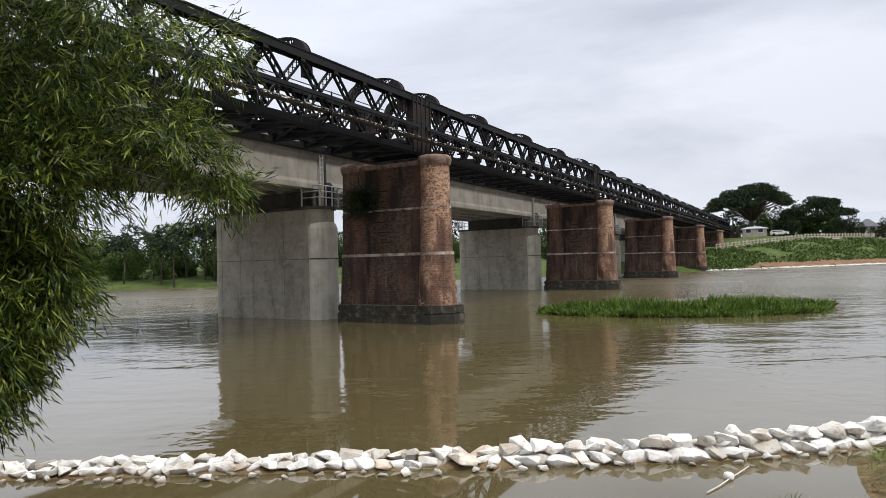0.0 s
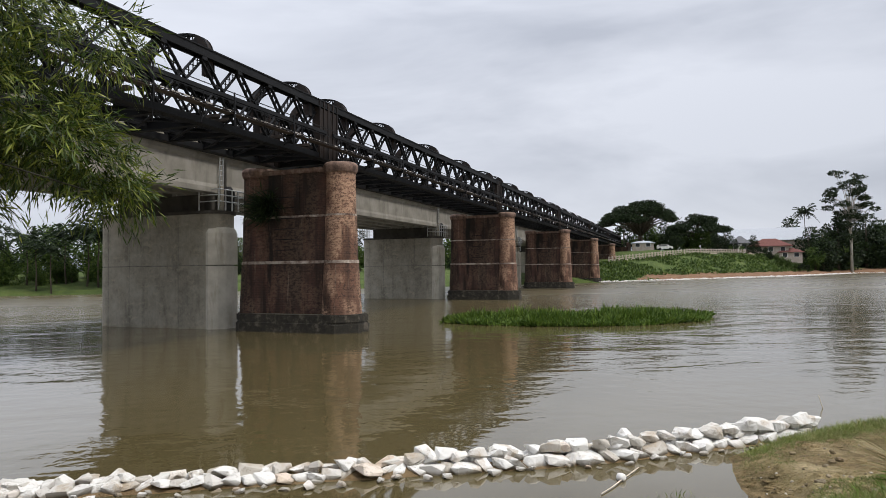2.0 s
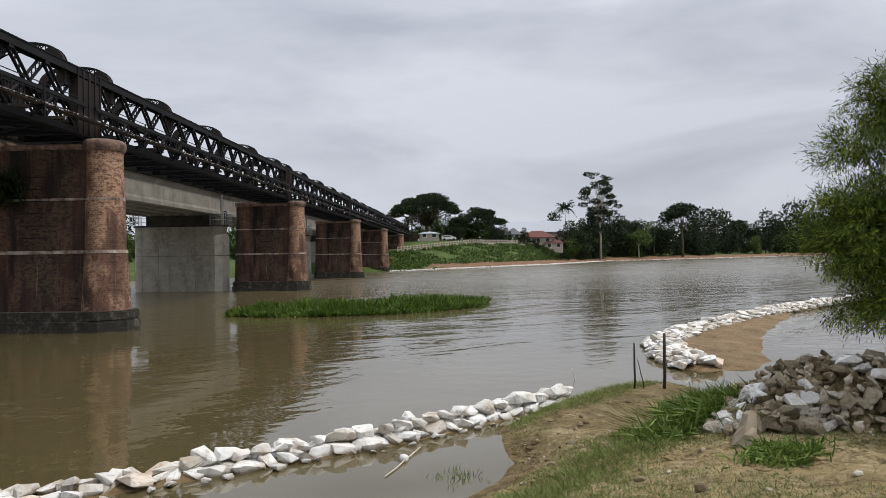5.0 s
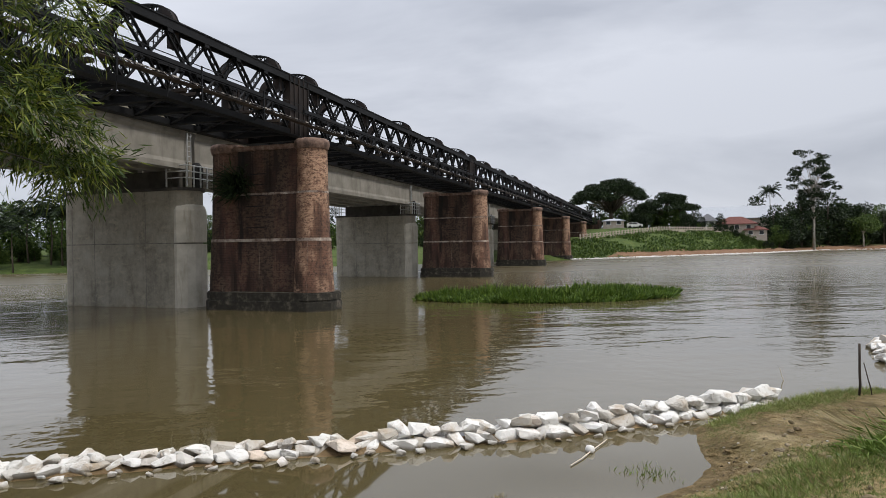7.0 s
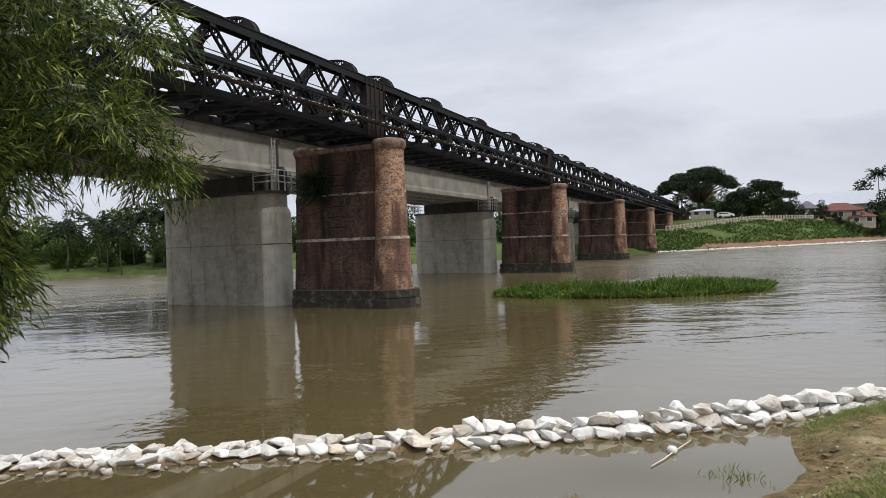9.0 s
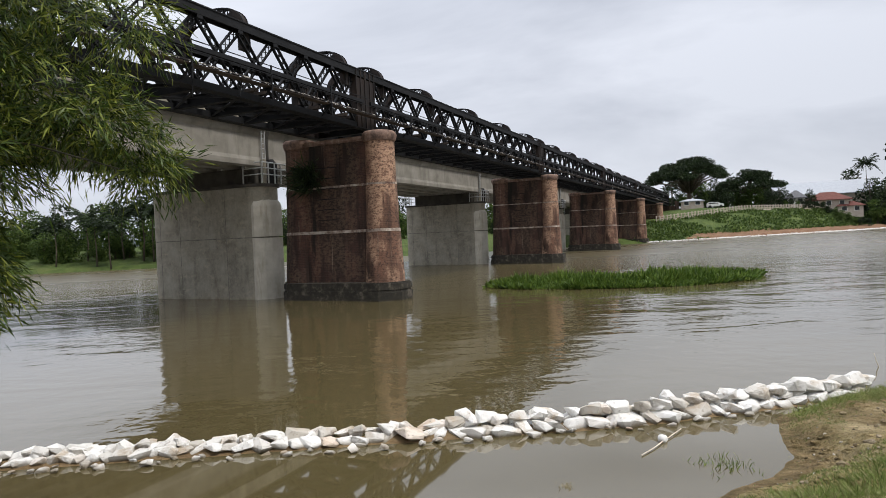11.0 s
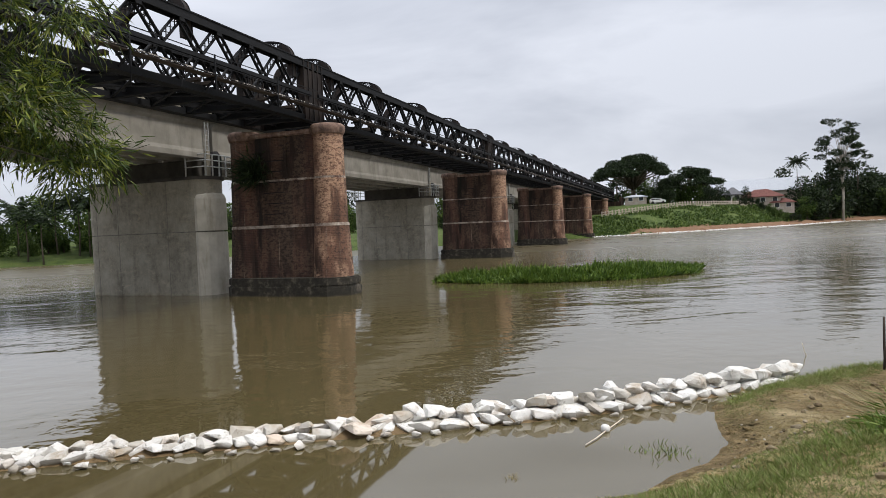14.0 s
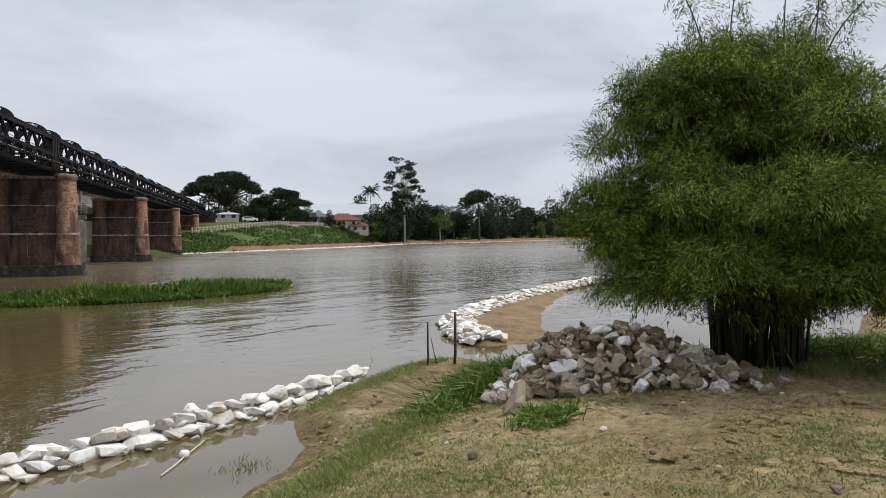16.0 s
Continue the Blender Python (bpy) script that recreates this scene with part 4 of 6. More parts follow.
for k in range(80):
    x = -8.5 + 16.4 * k / 79
    y0 = 9.28 + (0.155 * (x - 3.6) if x > 3.6 else 0)
    w = 0.40 + 0.08 * noise.noise((x * 1.3, 0, 0))
    ridge.append([(x, y0 - w, -0.3), (x, y0 - w * 0.6, 0.0), (x, y0, 0.07 + 0.03 * noise.noise((x * 3, 1, 0))), (x, y0 + w * 0.6, 0.0), (x, y0 + w, -0.3)])
rings(bm, ridge)
tagged(new("mud_ridge", from_bm("mud_ridge", bm, M["sand"], True)), "brown mud ridge under the loose stone dam", "mud", kind="structure")

SPIT_OUT = np.array([(12.75, 11.2), (13.4, 12.6), (15.2, 14.6), (18.4, 16.4), (22.8, 17.9), (28.0, 19.4), (34, 20.6), (44, 22.0)])
SPIT_IN = np.array([(12.95, 10.6), (14.3, 10.15), (15.7, 10.8), (16.9, 11.9), (20.7, 14.5), (28.8, 18.5), (36, 20.2), (44, 21.2)])
sp = np.vstack([SPIT_OUT, SPIT_IN[::-1]])
sx_, sy_ = np.arange(11.5, 46, 0.3), np.arange(9.0, 23.5, 0.3)
spp = np.array([(a, b) for b in sy_ for a in sx_])
ring = np.vstack([sp, sp[:1]])
sd = poly_distance(spp, ring)
sd = np.where(inside(spp, sp), sd, -sd) + 0.2 * np.array([noise.noise((p[0], p[1], 9)) for p in spp])
sz = 0.06 * np.array([noise.noise((p[0] * 2.2, p[1] * 2.2, 5)) for p in spp]) * (sd > 0.3) + np.where(sd > 0, 0.15 * (1 - np.exp(-sd / 0.5)), np.maximum(sd * 0.5, -0.8))
nxs = len(sx_)
sf = [(j * nxs + i, j * nxs + i + 1, (j + 1) * nxs + i + 1, (j + 1) * nxs + i) for j in range(len(sy_) - 1) for i in range(nxs - 1)]
tagged(new("sand_spit", mesh_of("sand_spit", np.column_stack([spp, sz]), sf, M["sand"], True)), "low brown mud spit behind the stones", "spit", kind="structure")

spit_wall = tagged(new("stone_edging"), "bank of loose white limestone along a mud spit", "stone wall")
spots = []
seg = np.linalg.norm(np.diff(SPIT_OUT, axis=0), axis=1)
cum = np.r_[0, np.cumsum(seg)]
for k in range(300):
    u = cum[-1] * (k / 300) ** 1.5
    i = min(len(seg) - 1, int(np.searchsorted(cum, u, side="right") - 1))
    p = SPIT_OUT[i] + (SPIT_OUT[i + 1] - SPIT_OUT[i]) * ((u - cum[i]) / seg[i])
    dd = (SPIT_OUT[i + 1] - SPIT_OUT[i]) / seg[i]
    inn = np.array([dd[1], -dd[0]])
    off = sr.uniform(-0.15, 0.95)
    p = p + inn * off
    spots.append((p[0], p[1], 0.08 + 0.20 * math.exp(-((off - 0.45) / 0.4) ** 2) + sr.uniform(-0.04, 0.04), sr.uniform(0.26, 0.62)))
lay(spit_wall, white, spots, sr, 18)
verts, faces = [], []
for k in range(900):
    u = cum[-1] * sr.random() ** 0.9
    i = min(len(seg) - 1, int(np.searchsorted(cum, u, side="right") - 1))
    dd = (SPIT_OUT[i + 1] - SPIT_OUT[i]) / seg[i]
    off = sr.uniform(-0.2, 1.0)
    p = SPIT_OUT[i] + dd * (u - cum[i]) + np.array([dd[1], -dd[0]]) * off
    o = len(verts)
    m = pose(p[0], p[1], 0.05 + 0.16 * math.exp(-((off - 0.45) / 0.4) ** 2), sr.uniform(-20, 20), sr.uniform(-20, 20), sr.uniform(0, 360)) @ Matrix.Scale(sr.uniform(0.2, 0.48), 4)
    verts += [m @ v.co for v in white[k % 22].vertices]
    faces += [tuple(i_ + o for i_ in f.vertices) for f in white[k % 22].polygons]
part("rubble_fill", mesh_of("rubble_fill", verts, faces, M["lime"]), spit_wall)["kind"] = "stuff"

PILE = Vector((6.52, 3.48))
pile = tagged(new("rubble_pile"), "heap of muddy brown and white broken stones on soil", "rubble pile")
across = Vector((0.55, -0.83))
depth = Vector((0.83, 0.55))


def heap(a, b):
    """Height of the heap at a along it and b across it, both -1 to 1."""
    return 0.60 * float(np.interp(a, [-1, -0.75, -0.5, -0.1, 0.2, 0.5, 0.8, 1], [0.06, 0.5, 0.93, 1.0, 0.9, 0.58, 0.30, 0.12])) * max(0.0, 1 - abs(b) ** 1.6)


def heap_spot(a, b, lift):
    p = PILE + across * (a * 1.46) + depth * (b * 0.66)
    return p.x, p.y, float(ground_height(np.array([[p.x, p.y]]))[0]) + heap(a, b) + lift


spots = []
for k in range(268):
    a, b = sr.uniform(-1, 1), sr.uniform(-1, 0.75)
    if k < 40:
        spots.append((*heap_spot(sr.uniform(-0.95, 1.0), sr.uniform(-1.05, -0.7), 0.03), sr.uniform(0.15, 0.27)))
    else:
        spots.append((*heap_spot(a, b, sr.uniform(-0.02, 0.04)), sr.uniform(0.10, 0.18) if k % 5 else sr.uniform(0.18, 0.28)))
lay(pile, brown, spots, sr, 60)
spots = [(*heap_spot(sr.uniform(-0.9, 0.85), sr.uniform(-0.98, -0.1), 0.03), sr.uniform(0.17, 0.30)) for k in range(26)]
lay(pile, white, spots, sr, 50)
verts, faces = [], []
for k in range(1100):
    t_, r_ = sr.uniform(0, 2 * math.pi), math.sqrt(sr.random())
    me = brown[k % 18]
    o = len(verts)
    m = pose(*heap_spot(r_ * math.cos(t_), r_ * math.sin(t_), sr.uniform(-0.05, 0.0)), sr.uniform(0, 360), sr.uniform(0, 360), 0) @ Matrix.Scale(sr.uniform(0.06, 0.14), 4)
    verts += [m @ v.co for v in me.vertices]
    faces += [tuple(i + o for i in f.vertices) for f in me.polygons]
rub = part("small_rubble", mesh_of("small_rubble", verts, faces, M["rubble_bits"]), pile)
rub["kind"] = "stuff"
# earth core that the stones lie on
cv, cf = [], []
for j in range(9):
    for i in range(24):
        t = 2 * math.pi * i / 24
        rr = 1 - j / 8
        a, b = rr * math.cos(t), rr * math.sin(t)
        hx, hy, hz = heap_spot(a * 0.93, b * 0.95, -0.15 if j == 0 else -0.10)
        cv.append((hx, hy, hz))
for j in range(8):
    for i in range(24):
        cf.append((j * 24 + i, j * 24 + (i + 1) % 24, (j + 1) * 24 + (i + 1) % 24, (j + 1) * 24 + i))
part("earth_core", mesh_of("earth_core", cv, cf, M["soil"], True), pile)

# scattered pebbles on the bank
pebbles = bmesh.new()
for k in range(560):
    p = np.array([[sr.uniform(1.5, 9.5), sr.uniform(1.5, 9.0)]]) if k < 330 else np.array([[sr.uniform(2.2, 7.0), sr.uniform(4.6, 8.2)]])
    if not inside(p, LAND)[0] or poly_distance(p, SHORE)[0] < 0.1:
        continue
    z = float(ground_height(p)[0])
    s = sr.uniform(0.008, 0.026) if k % 11 else sr.uniform(0.03, 0.065)
    r_ = bmesh.ops.create_icosphere(pebbles, subdivisions=1, radius=s, matrix=pose(p[0, 0], p[0, 1], z + s * 0.3, sr.uniform(0, 90), 0, sr.uniform(0, 360)) @ Matrix.Diagonal((1.2, 0.9, 0.65, 1)))
tagged(new("pebbles", from_bm("pebbles", pebbles, M["rubble_bits"])), "pale pebbles scattered on the soil", "pebbles", kind="stuff")

# clods of trodden earth
cv, cf = [], []
ico = bmesh.new()
bmesh.ops.create_icosphere(ico, subdivisions=1, radius=1.0)
ico_v = np.array([v.co[:] for v in ico.verts])
ico_f = [tuple(v.index for v in f.verts) for f in ico.faces]
ico.free()
cp = sr.uniform((1.6, -0.4), (10.0, 9.2), (16000, 2))
thick = np.array([noise.noise((p[0] * 0.9, p[1] * 0.9, 12)) + 0.6 * noise.noise((p[0] * 3, p[1] * 3, 13)) for p in cp])
cp = cp[inside(cp, LAND) & (thick > 0.02) & (poly_distance(cp, SHORE) > 0.1)][:6500]
for p, z in zip(cp, ground_height(cp)):
    s = sr.uniform(0.010, 0.032) if sr.random() < 0.85 else sr.uniform(0.03, 0.065)
    v = ico_v * sr.uniform(0.6, 1.3, (len(ico_v), 1)) * s * [1.3, 1.1, 0.6]
    o = len(cv)
    cv += list(v + [p[0], p[1], z])
    cf += [tuple(i + o for i in f) for f in ico_f]
tagged(new("soil_clods", mesh_of("soil_clods", cv, cf, M["soil"])), "loose clods of trodden tan soil", "soil", kind="stuff")

# white stones along the far waterline
verts, faces = [], []
base = [v.co.copy() for v in white[0].vertices]
tris = [tuple(p.vertices) for p in white[0].polygons]
for k in range(2200):
    x = sr.uniform(46, 330) if k % 3 else sr.uniform(46, 140)
    q = far_spot(x, sr.uniform(-0.25, 0.35))
    s = sr.uniform(0.2, 0.45)
    m = pose(q.x, q.y, max(q.z, 0) + 0.1, sr.uniform(0, 360), sr.uniform(0, 360), 0) @ Matrix.Scale(s, 4)
    o = len(verts)
    verts += [m @ v for v in base]
    faces += [tuple(i + o for i in t) for t in tris]
tagged(new("far_riprap", mesh_of("far_riprap", verts, faces, M["lime"])), "strip of white stones along the far waterline", "riprap", kind="stuff")

# ---- grass ----


def blades(name, pts, height, width, lean, material, label, droop=False):
    n = len(pts)
    way = np.column_stack([rng.normal(0, lean, n), rng.normal(0, lean, n), np.ones(n)])
    if droop:
        unit = way / np.linalg.norm(way, axis=1)[:, None]
        tips = pts + unit * (height * 0.62)[:, None]
        pts, height, width = np.vstack([pts, tips]), np.r_[height, height * 0.65], np.r_[width, width * 0.8]
        way = np.vstack([unit, unit * [2.2, 2.2, 0.25] + rng.normal(0, 0.2, (n, 3))])
    me = leaf_mesh(name, pts, way, height, width, material)
    return tagged(new(name, me), label, "grass", kind="stuff")


ISLE = np.array([(5.2, 34.2), (6.4, 32.4), (9.3, 30.6), (12.0, 29.7), (15.0, 29.6), (18.9, 31.0), (20.7, 33.5), (18.5, 35.2), (13.5, 34.6), (8.5, 35.2), (6.0, 35.4)])
c = rng.uniform((5, 29.3), (21, 35.6), (60000, 2))
wob = 0.35 * np.array([noise.noise((p[0] * 0.8, p[1] * 0.8, 2)) for p in c])
dd = poly_distance(c, np.vstack([ISLE, ISLE[:1]]))
keep = inside(c, ISLE) | (dd < wob)
c, dd = c[keep], dd[keep]
hh = (0.34 + 0.2 * np.clip(dd / 0.8, 0, 1)) * rng.uniform(0.6, 1.25, len(c))
hh *= 0.7 + 0.8 * np.array([noise.noise((p[0] * 0.45, p[1] * 0.45, 7)) + 0.7 * noise.noise((p[0] * 1.6, p[1] * 1.6, 3)) + 0.25 for p in c])
hh = np.maximum(hh, 0.08)
blades("island_grass", np.column_stack([c, np.full(len(c), -0.02)]), hh + 0.10, rng.uniform(0.06, 0.15, len(c)), 0.95, M["sedge"], "green grass island standing in the river")
bm = bmesh.new()
rings(bm, [[(x, y, z) for x, y in (np.array([12.8, 32.4]) + (ISLE - [12.8, 32.4]) * k)[::-1]] for z, k in ((-0.6, 1.02), (0.03, 0.96), (0.10, 0.8))])
tagged(new("grass_island", from_bm("grass_island", bm, M["far"])), "low earth base of the grass island", "island", kind="structure")

c = np.vstack([rng.uniform((1.2, 0.6), (9.0, 8.6), (460000, 2)), rng.uniform((5.5, 7.5), (11.3, 10.3), (50000, 2)), rng.uniform((8.0, -3.0), (15.0, 4.5), (60000, 2))])
c = c[inside(c, LAND)]
d_sh = poly_distance(c, SHORE)
patch = np.array([noise.noise((p[0] * 0.55, p[1] * 0.55, 4)) + 0.5 * noise.noise((p[0] * 1.9, p[1] * 1.9, 6)) for p in c])
outer = np.clip((c[:, 1] - 8.7 - 0.27 * (c[:, 0] - 6.5)) / 0.4, 0, 1) * (c[:, 0] > 5.9)
STRIP = np.array([(1.8, 3.95), (3.0, 4.25), (4.2, 4.6), (5.2, 4.75), (6.2, 4.9)])
belt = np.exp(-((poly_distance(c, STRIP) + 0.25 * patch) / 0.32) ** 2)
bare = np.exp(-(poly_distance(c, np.array([(4.6, 6.9), (5.9, 7.1), (7.2, 7.3), (9.5, 8.4)])) / 0.95) ** 2) * 2.6 + 2.2 * np.exp(-(poly_distance(c, np.array([(5.2, 2.5), (6.4, 1.9), (7.6, 1.0), (8.5, -1)])) / 0.75) ** 2) + 0.8 * np.exp(-(poly_distance(c, np.array([(3.2, 1.6), (4.6, 0.8), (6.0, -0.5)])) / 0.55) ** 2)
rear = np.exp(-(poly_distance(c, np.array([(8.6, 1.7), (9.5, 0.8), (11.0, 1.9), (10.8, 0.0)])) / 0.62) ** 2)
want = 0.56 + 1.0 * patch + 1.3 * outer + 1.0 * belt + 1.0 * rear - 0.42 * bare
want *= np.clip(d_sh / 0.25, 0, 1)
keep = rng.random(len(c)) < np.clip(want, 0.015, 1)
c, o_, b_, f_ = c[keep], outer[keep], belt[keep] + rear[keep], np.clip(patch[keep] + 0.3, 0, 1)
gzz = ground_height(c)
hh = rng.uniform(0.018, 0.05, len(c)) + 0.06 * f_ * rng.random(len(c)) ** 2 + 0.17 * o_ * rng.random(len(c)) + 0.11 * b_ * rng.random(len(c))
dry = rng.random(len(c)) < 0.34 - 0.22 * np.clip(b_ + o_, 0, 1)
for nm, sel, mat, lab in (("bank_grass", ~dry, M["turf"], "short green grass in patches on the bank"), ("dry_grass", dry, M["dry"], "dry straw-coloured grass on the bank")):
    blades(nm, np.column_stack([c[sel], gzz[sel] - 0.01]), hh[sel], rng.uniform(0.004, 0.009, sel.sum()), 1.1, mat, lab)

# tall tuft beside the rubble
for centre, rad, count, tall in (((6.0, 4.75), (0.62, 0.5), 3600, 0.46), ((5.2, 4.75), (0.5, 0.3), 1500, 0.22), ((4.95, 3.3), (0.34, 0.22), 900, 0.17), ((9.6, 0.9), (0.9, 0.5), 1600, 0.3), ((6.3, 5.2), (0.4, 0.3), 1200, 0.3)):
    c = np.array(centre) + rng.normal(size=(count, 2)) * np.array(rad) * 0.5
    z = ground_height(c)
    blades("grass_tuft", np.column_stack([c, z - 0.02]), rng.uniform(0.4, 1.0, count) * tall, rng.uniform(0.012, 0.028, count), 0.6, M["grass"], "tall green grass tuft beside the rubble heap", True)
c = np.array((5.45, 5.1)) + rng.normal(size=(60, 2)) * 0.16
z = ground_height(c)
me = leaf_mesh("bent_straw", np.column_stack([c, z + 0.02]), np.column_stack([rng.normal(-0.6, 0.12, 60), rng.normal(0.35, 0.12, 60), rng.uniform(0.1, 0.45, 60)]), rng.uniform(0.4, 0.75, 60), np.full(60, 0.012), M["dry"])
tagged(new("bent_straw", me), "bent dry straw at the grass tuft", "straw", kind="stuff")
# sprigs standing in the shallow pool
c = np.array((4.05, 7.4)) + rng.normal(size=(120, 2)) * (0.18, 0.16)
blades("pool_sprigs", np.column_stack([c, np.full(120, -0.02)]), rng.uniform(0.04, 0.14, 120), rng.uniform(0.008, 0.014, 120), 0.6, M["grass"], "weed sprigs standing in the shallow pool")

c = np.array((1.97, 7.1)) + rng.normal(size=(26, 2)) * 0.05
blades("pool_sprigs", np.column_stack([c, np.full(26, -0.01)]), rng.uniform(0.03, 0.09, 26), rng.uniform(0.006, 0.012, 26), 0.8, M["dry"], "dead twigs poking out of the shallow pool")
# ---- sticks, posts and small things on the near bank ----


def stick(name, a, b, r0, r1, material, label, category):
    bm = bmesh.new()
    a, b = Vector(a), Vector(b)
    pts = [a.lerp(b, t) + Vector((0.012 * math.sin(9 * t), 0.012 * math.cos(7 * t), 0)) for t in (0, 0.25, 0.5, 0.75, 1)]
    tube(bm, pts, [r0 + (r1 - r0) * t for t in (0, 0.25, 0.5, 0.75, 1)], 7)
    return tagged(new(name, from_bm(name, bm, material, True)), label, category)


def zg(x, y):
    return float(ground_height(np.array([[x, y]]))[0])


stick("wooden_post", (10.25, 9.48, zg(10.25, 9.48) - 0.05), (10.3, 9.5, 1.27), 0.035, 0.03, M["dark_wood"], "dark weathered wooden post in the grass", "post")
stick("wooden_post", (9.67, 9.75, zg(9.67, 9.75) - 0.05), (9.70, 9.77, 1.08), 0.024, 0.02, M["dark_wood"], "thin dark wooden post in the grass", "post")
stick("leaning_stick", (9.95, 9.75, zg(9.95, 9.75) - 0.03), (9.80, 9.78, 0.72), 0.012, 0.008, M["dark_wood"], "thin stick leaning beside the posts", "stick")
stick("reed_stick", (9.69, 11.67, -0.1), (9.6, 11.7, 0.27), 0.012, 0.007, M["bleached_wood"], "pale reed stick standing in the water", "stick")
stick("floating_pole", (3.2, 7.85, 0.015), (4.15, 8.73, 0.03), 0.010, 0.008, M["bleached_wood"], "bleached bamboo pole lying in the shallow pool", "pole")
bm = bmesh.new()
prof = [(0.03, 0.0), (0.055, 0.02), (0.058, 0.07), (0.05, 0.11), (0.03, 0.12)]
rings(bm, [[(r * math.cos(2 * math.pi * i / 14), r * math.sin(2 * math.pi * i / 14), z) for i in range(14)] for r, z in prof])
cup = new("foam_cup", from_bm("foam_cup", bm, M["white_paint"], True))
cup.matrix_basis = pose(3.67, 8.40, 0.03, 80, 0, 30)
tagged(cup, "white foam cup floating in the pool", "cup")
b0 = brown[3]
for (x, y, s) in ((5.05, 6.2, 0.16), (4.3, 6.0, 0.12), (4.0, 5.6, 0.1), (7.9, 3.6, 0.2), (11.8, 9.0, 0.3), (12.2, 9.1, 0.25), (9.35, 2.05, 0.4), (7.3, 1.95, 0.15), (4.46, 0.86, 0.08), (4.6, 5.0, 0.1), (3.5, 5.3, 0.09), (3.9, 6.3, 0.12)):
    ob = new("boulder", b0)
    ob.matrix_basis = pose(x, y, max(zg(x, y), 0) + 0.03, 10, 5, 57 * x) @ Matrix.Scale(s, 4)
    tagged(ob, "single pale stone lying on the bank", "stone")
# cut log leaning at the heap
bm = bmesh.new()
jit = np.random.default_rng(9)
rings(bm, [[(r * math.cos(2 * math.pi * i / 9) * jit.uniform(0.7, 1.2), r * 0.8 * math.sin(2 * math.pi * i / 9) * jit.uniform(0.7, 1.2), z + (0.09 * jit.random() if z > 0.2 else 0)) for i in range(9)] for z, r in ((-0.05, 0.16), (0.08, 0.13), (0.17, 0.10), (0.26, 0.075))])
tube(bm, [(0.02, 0, 0.05), (0.10, 0.03, 0.15), (0.17, 0.05, 0.24)], [0.06, 0.05, 0.03], 7)
stump = new("tree_stump", from_bm("tree_stump", bm, M["weathered_wood"]))
stump.matrix_basis = pose(5.08, 3.74, zg(5.08, 3.74), 8, 22, 40) @ Matrix.Scale(0.95, 4)
tagged(stump, "broken weathered stump at the foot of the rubble heap", "stump")

# ---- bamboo ----


def sprays(centres, outward, per, size, droop, spreadv):
    """Leaf bases and directions: bunches of leaves that hang outward."""
    n = len(centres)
    d = outward * 0.75 + rng.normal(size=(n, 3)) * 0.42 + np.array([0, 0, -droop * 0.35])
    d = np.repeat(d / np.linalg.norm(d, axis=1)[:, None], per, 0)
    t = rng.random((n * per, 1))
    c = np.repeat(centres, per, 0) + d * (t - 0.4) * size * 3.2 + np.array([0, 0, -0.6]) * t * t * size * droop + rng.normal(size=(n * per, 3)) * spreadv
    w = d * 0.9 + rng.normal(size=(n * per, 3)) * 0.36 + np.array([0, 0, -droop * 0.7]) * (0.4 + t)
    return c, w


def bamboo(name, label, base, lumps, leaf, culms, per=20, fat=1.0, mat="old_bamboo", dome=False):
    """lumps: centre x, y, z, radii x, y, z, sprays; sprays sit towards the lump's outside."""
    top = tagged(new(name), label, "bamboo")
    cs, ws, face = [], [], []
    for x, y, z, a, b, h, n in lumps:
        u = rng.normal(size=(n, 3))
        if dome and a < 0.9:
            u[:, 2] = np.abs(u[:, 2]) - 0.25
        u /= np.linalg.norm(u, axis=1)[:, None]
        rad = rng.uniform(0.35, 1.0, (n, 1)) ** 0.5
        rough = np.array([1 + 0.35 * noise.noise((p[0] * 2.1 + x, p[1] * 2.1 + y, p[2] * 2.1 + z)) for p in u])[:, None]
        cc, ww = sprays(np.array([x, y, z]) + u * rad * rough * np.array([a, b, h]), u, per, leaf, 0.55, 0.035 if dome else 0.045)
        cs.append(cc)
        ws.append(ww)
        face.append(np.repeat(u, per, 0) + [0, 0, 0.8 if dome else 0.4] + rng.normal(size=(n * per, 3)) * (0.28 if dome else 1.2))
    cs, ws = np.vstack(cs), np.vstack(ws)
    n = len(cs)
    me = leaf_mesh("foliage", cs, ws, rng.uniform(0.6, 1.2, n) * leaf, rng.uniform(0.085, 0.125, n) * leaf * fat, M[mat], np.vstack(face))
    part("foliage", me, top)
    for pts, r in culms:
        bm = bmesh.new()
        pts = [Vector(p) for p in pts]
        line = []
        for k in range(11):
            t = k / 10
            line.append(pts[0].lerp(pts[1], t).lerp(pts[1].lerp(pts[2], t), t))
        tube(bm, line, [r * (1 - 0.75 * k / 10) for k in range(11)], 6)
        part("culm", from_bm("culm", bm, M["culm"], True), top)
    return top


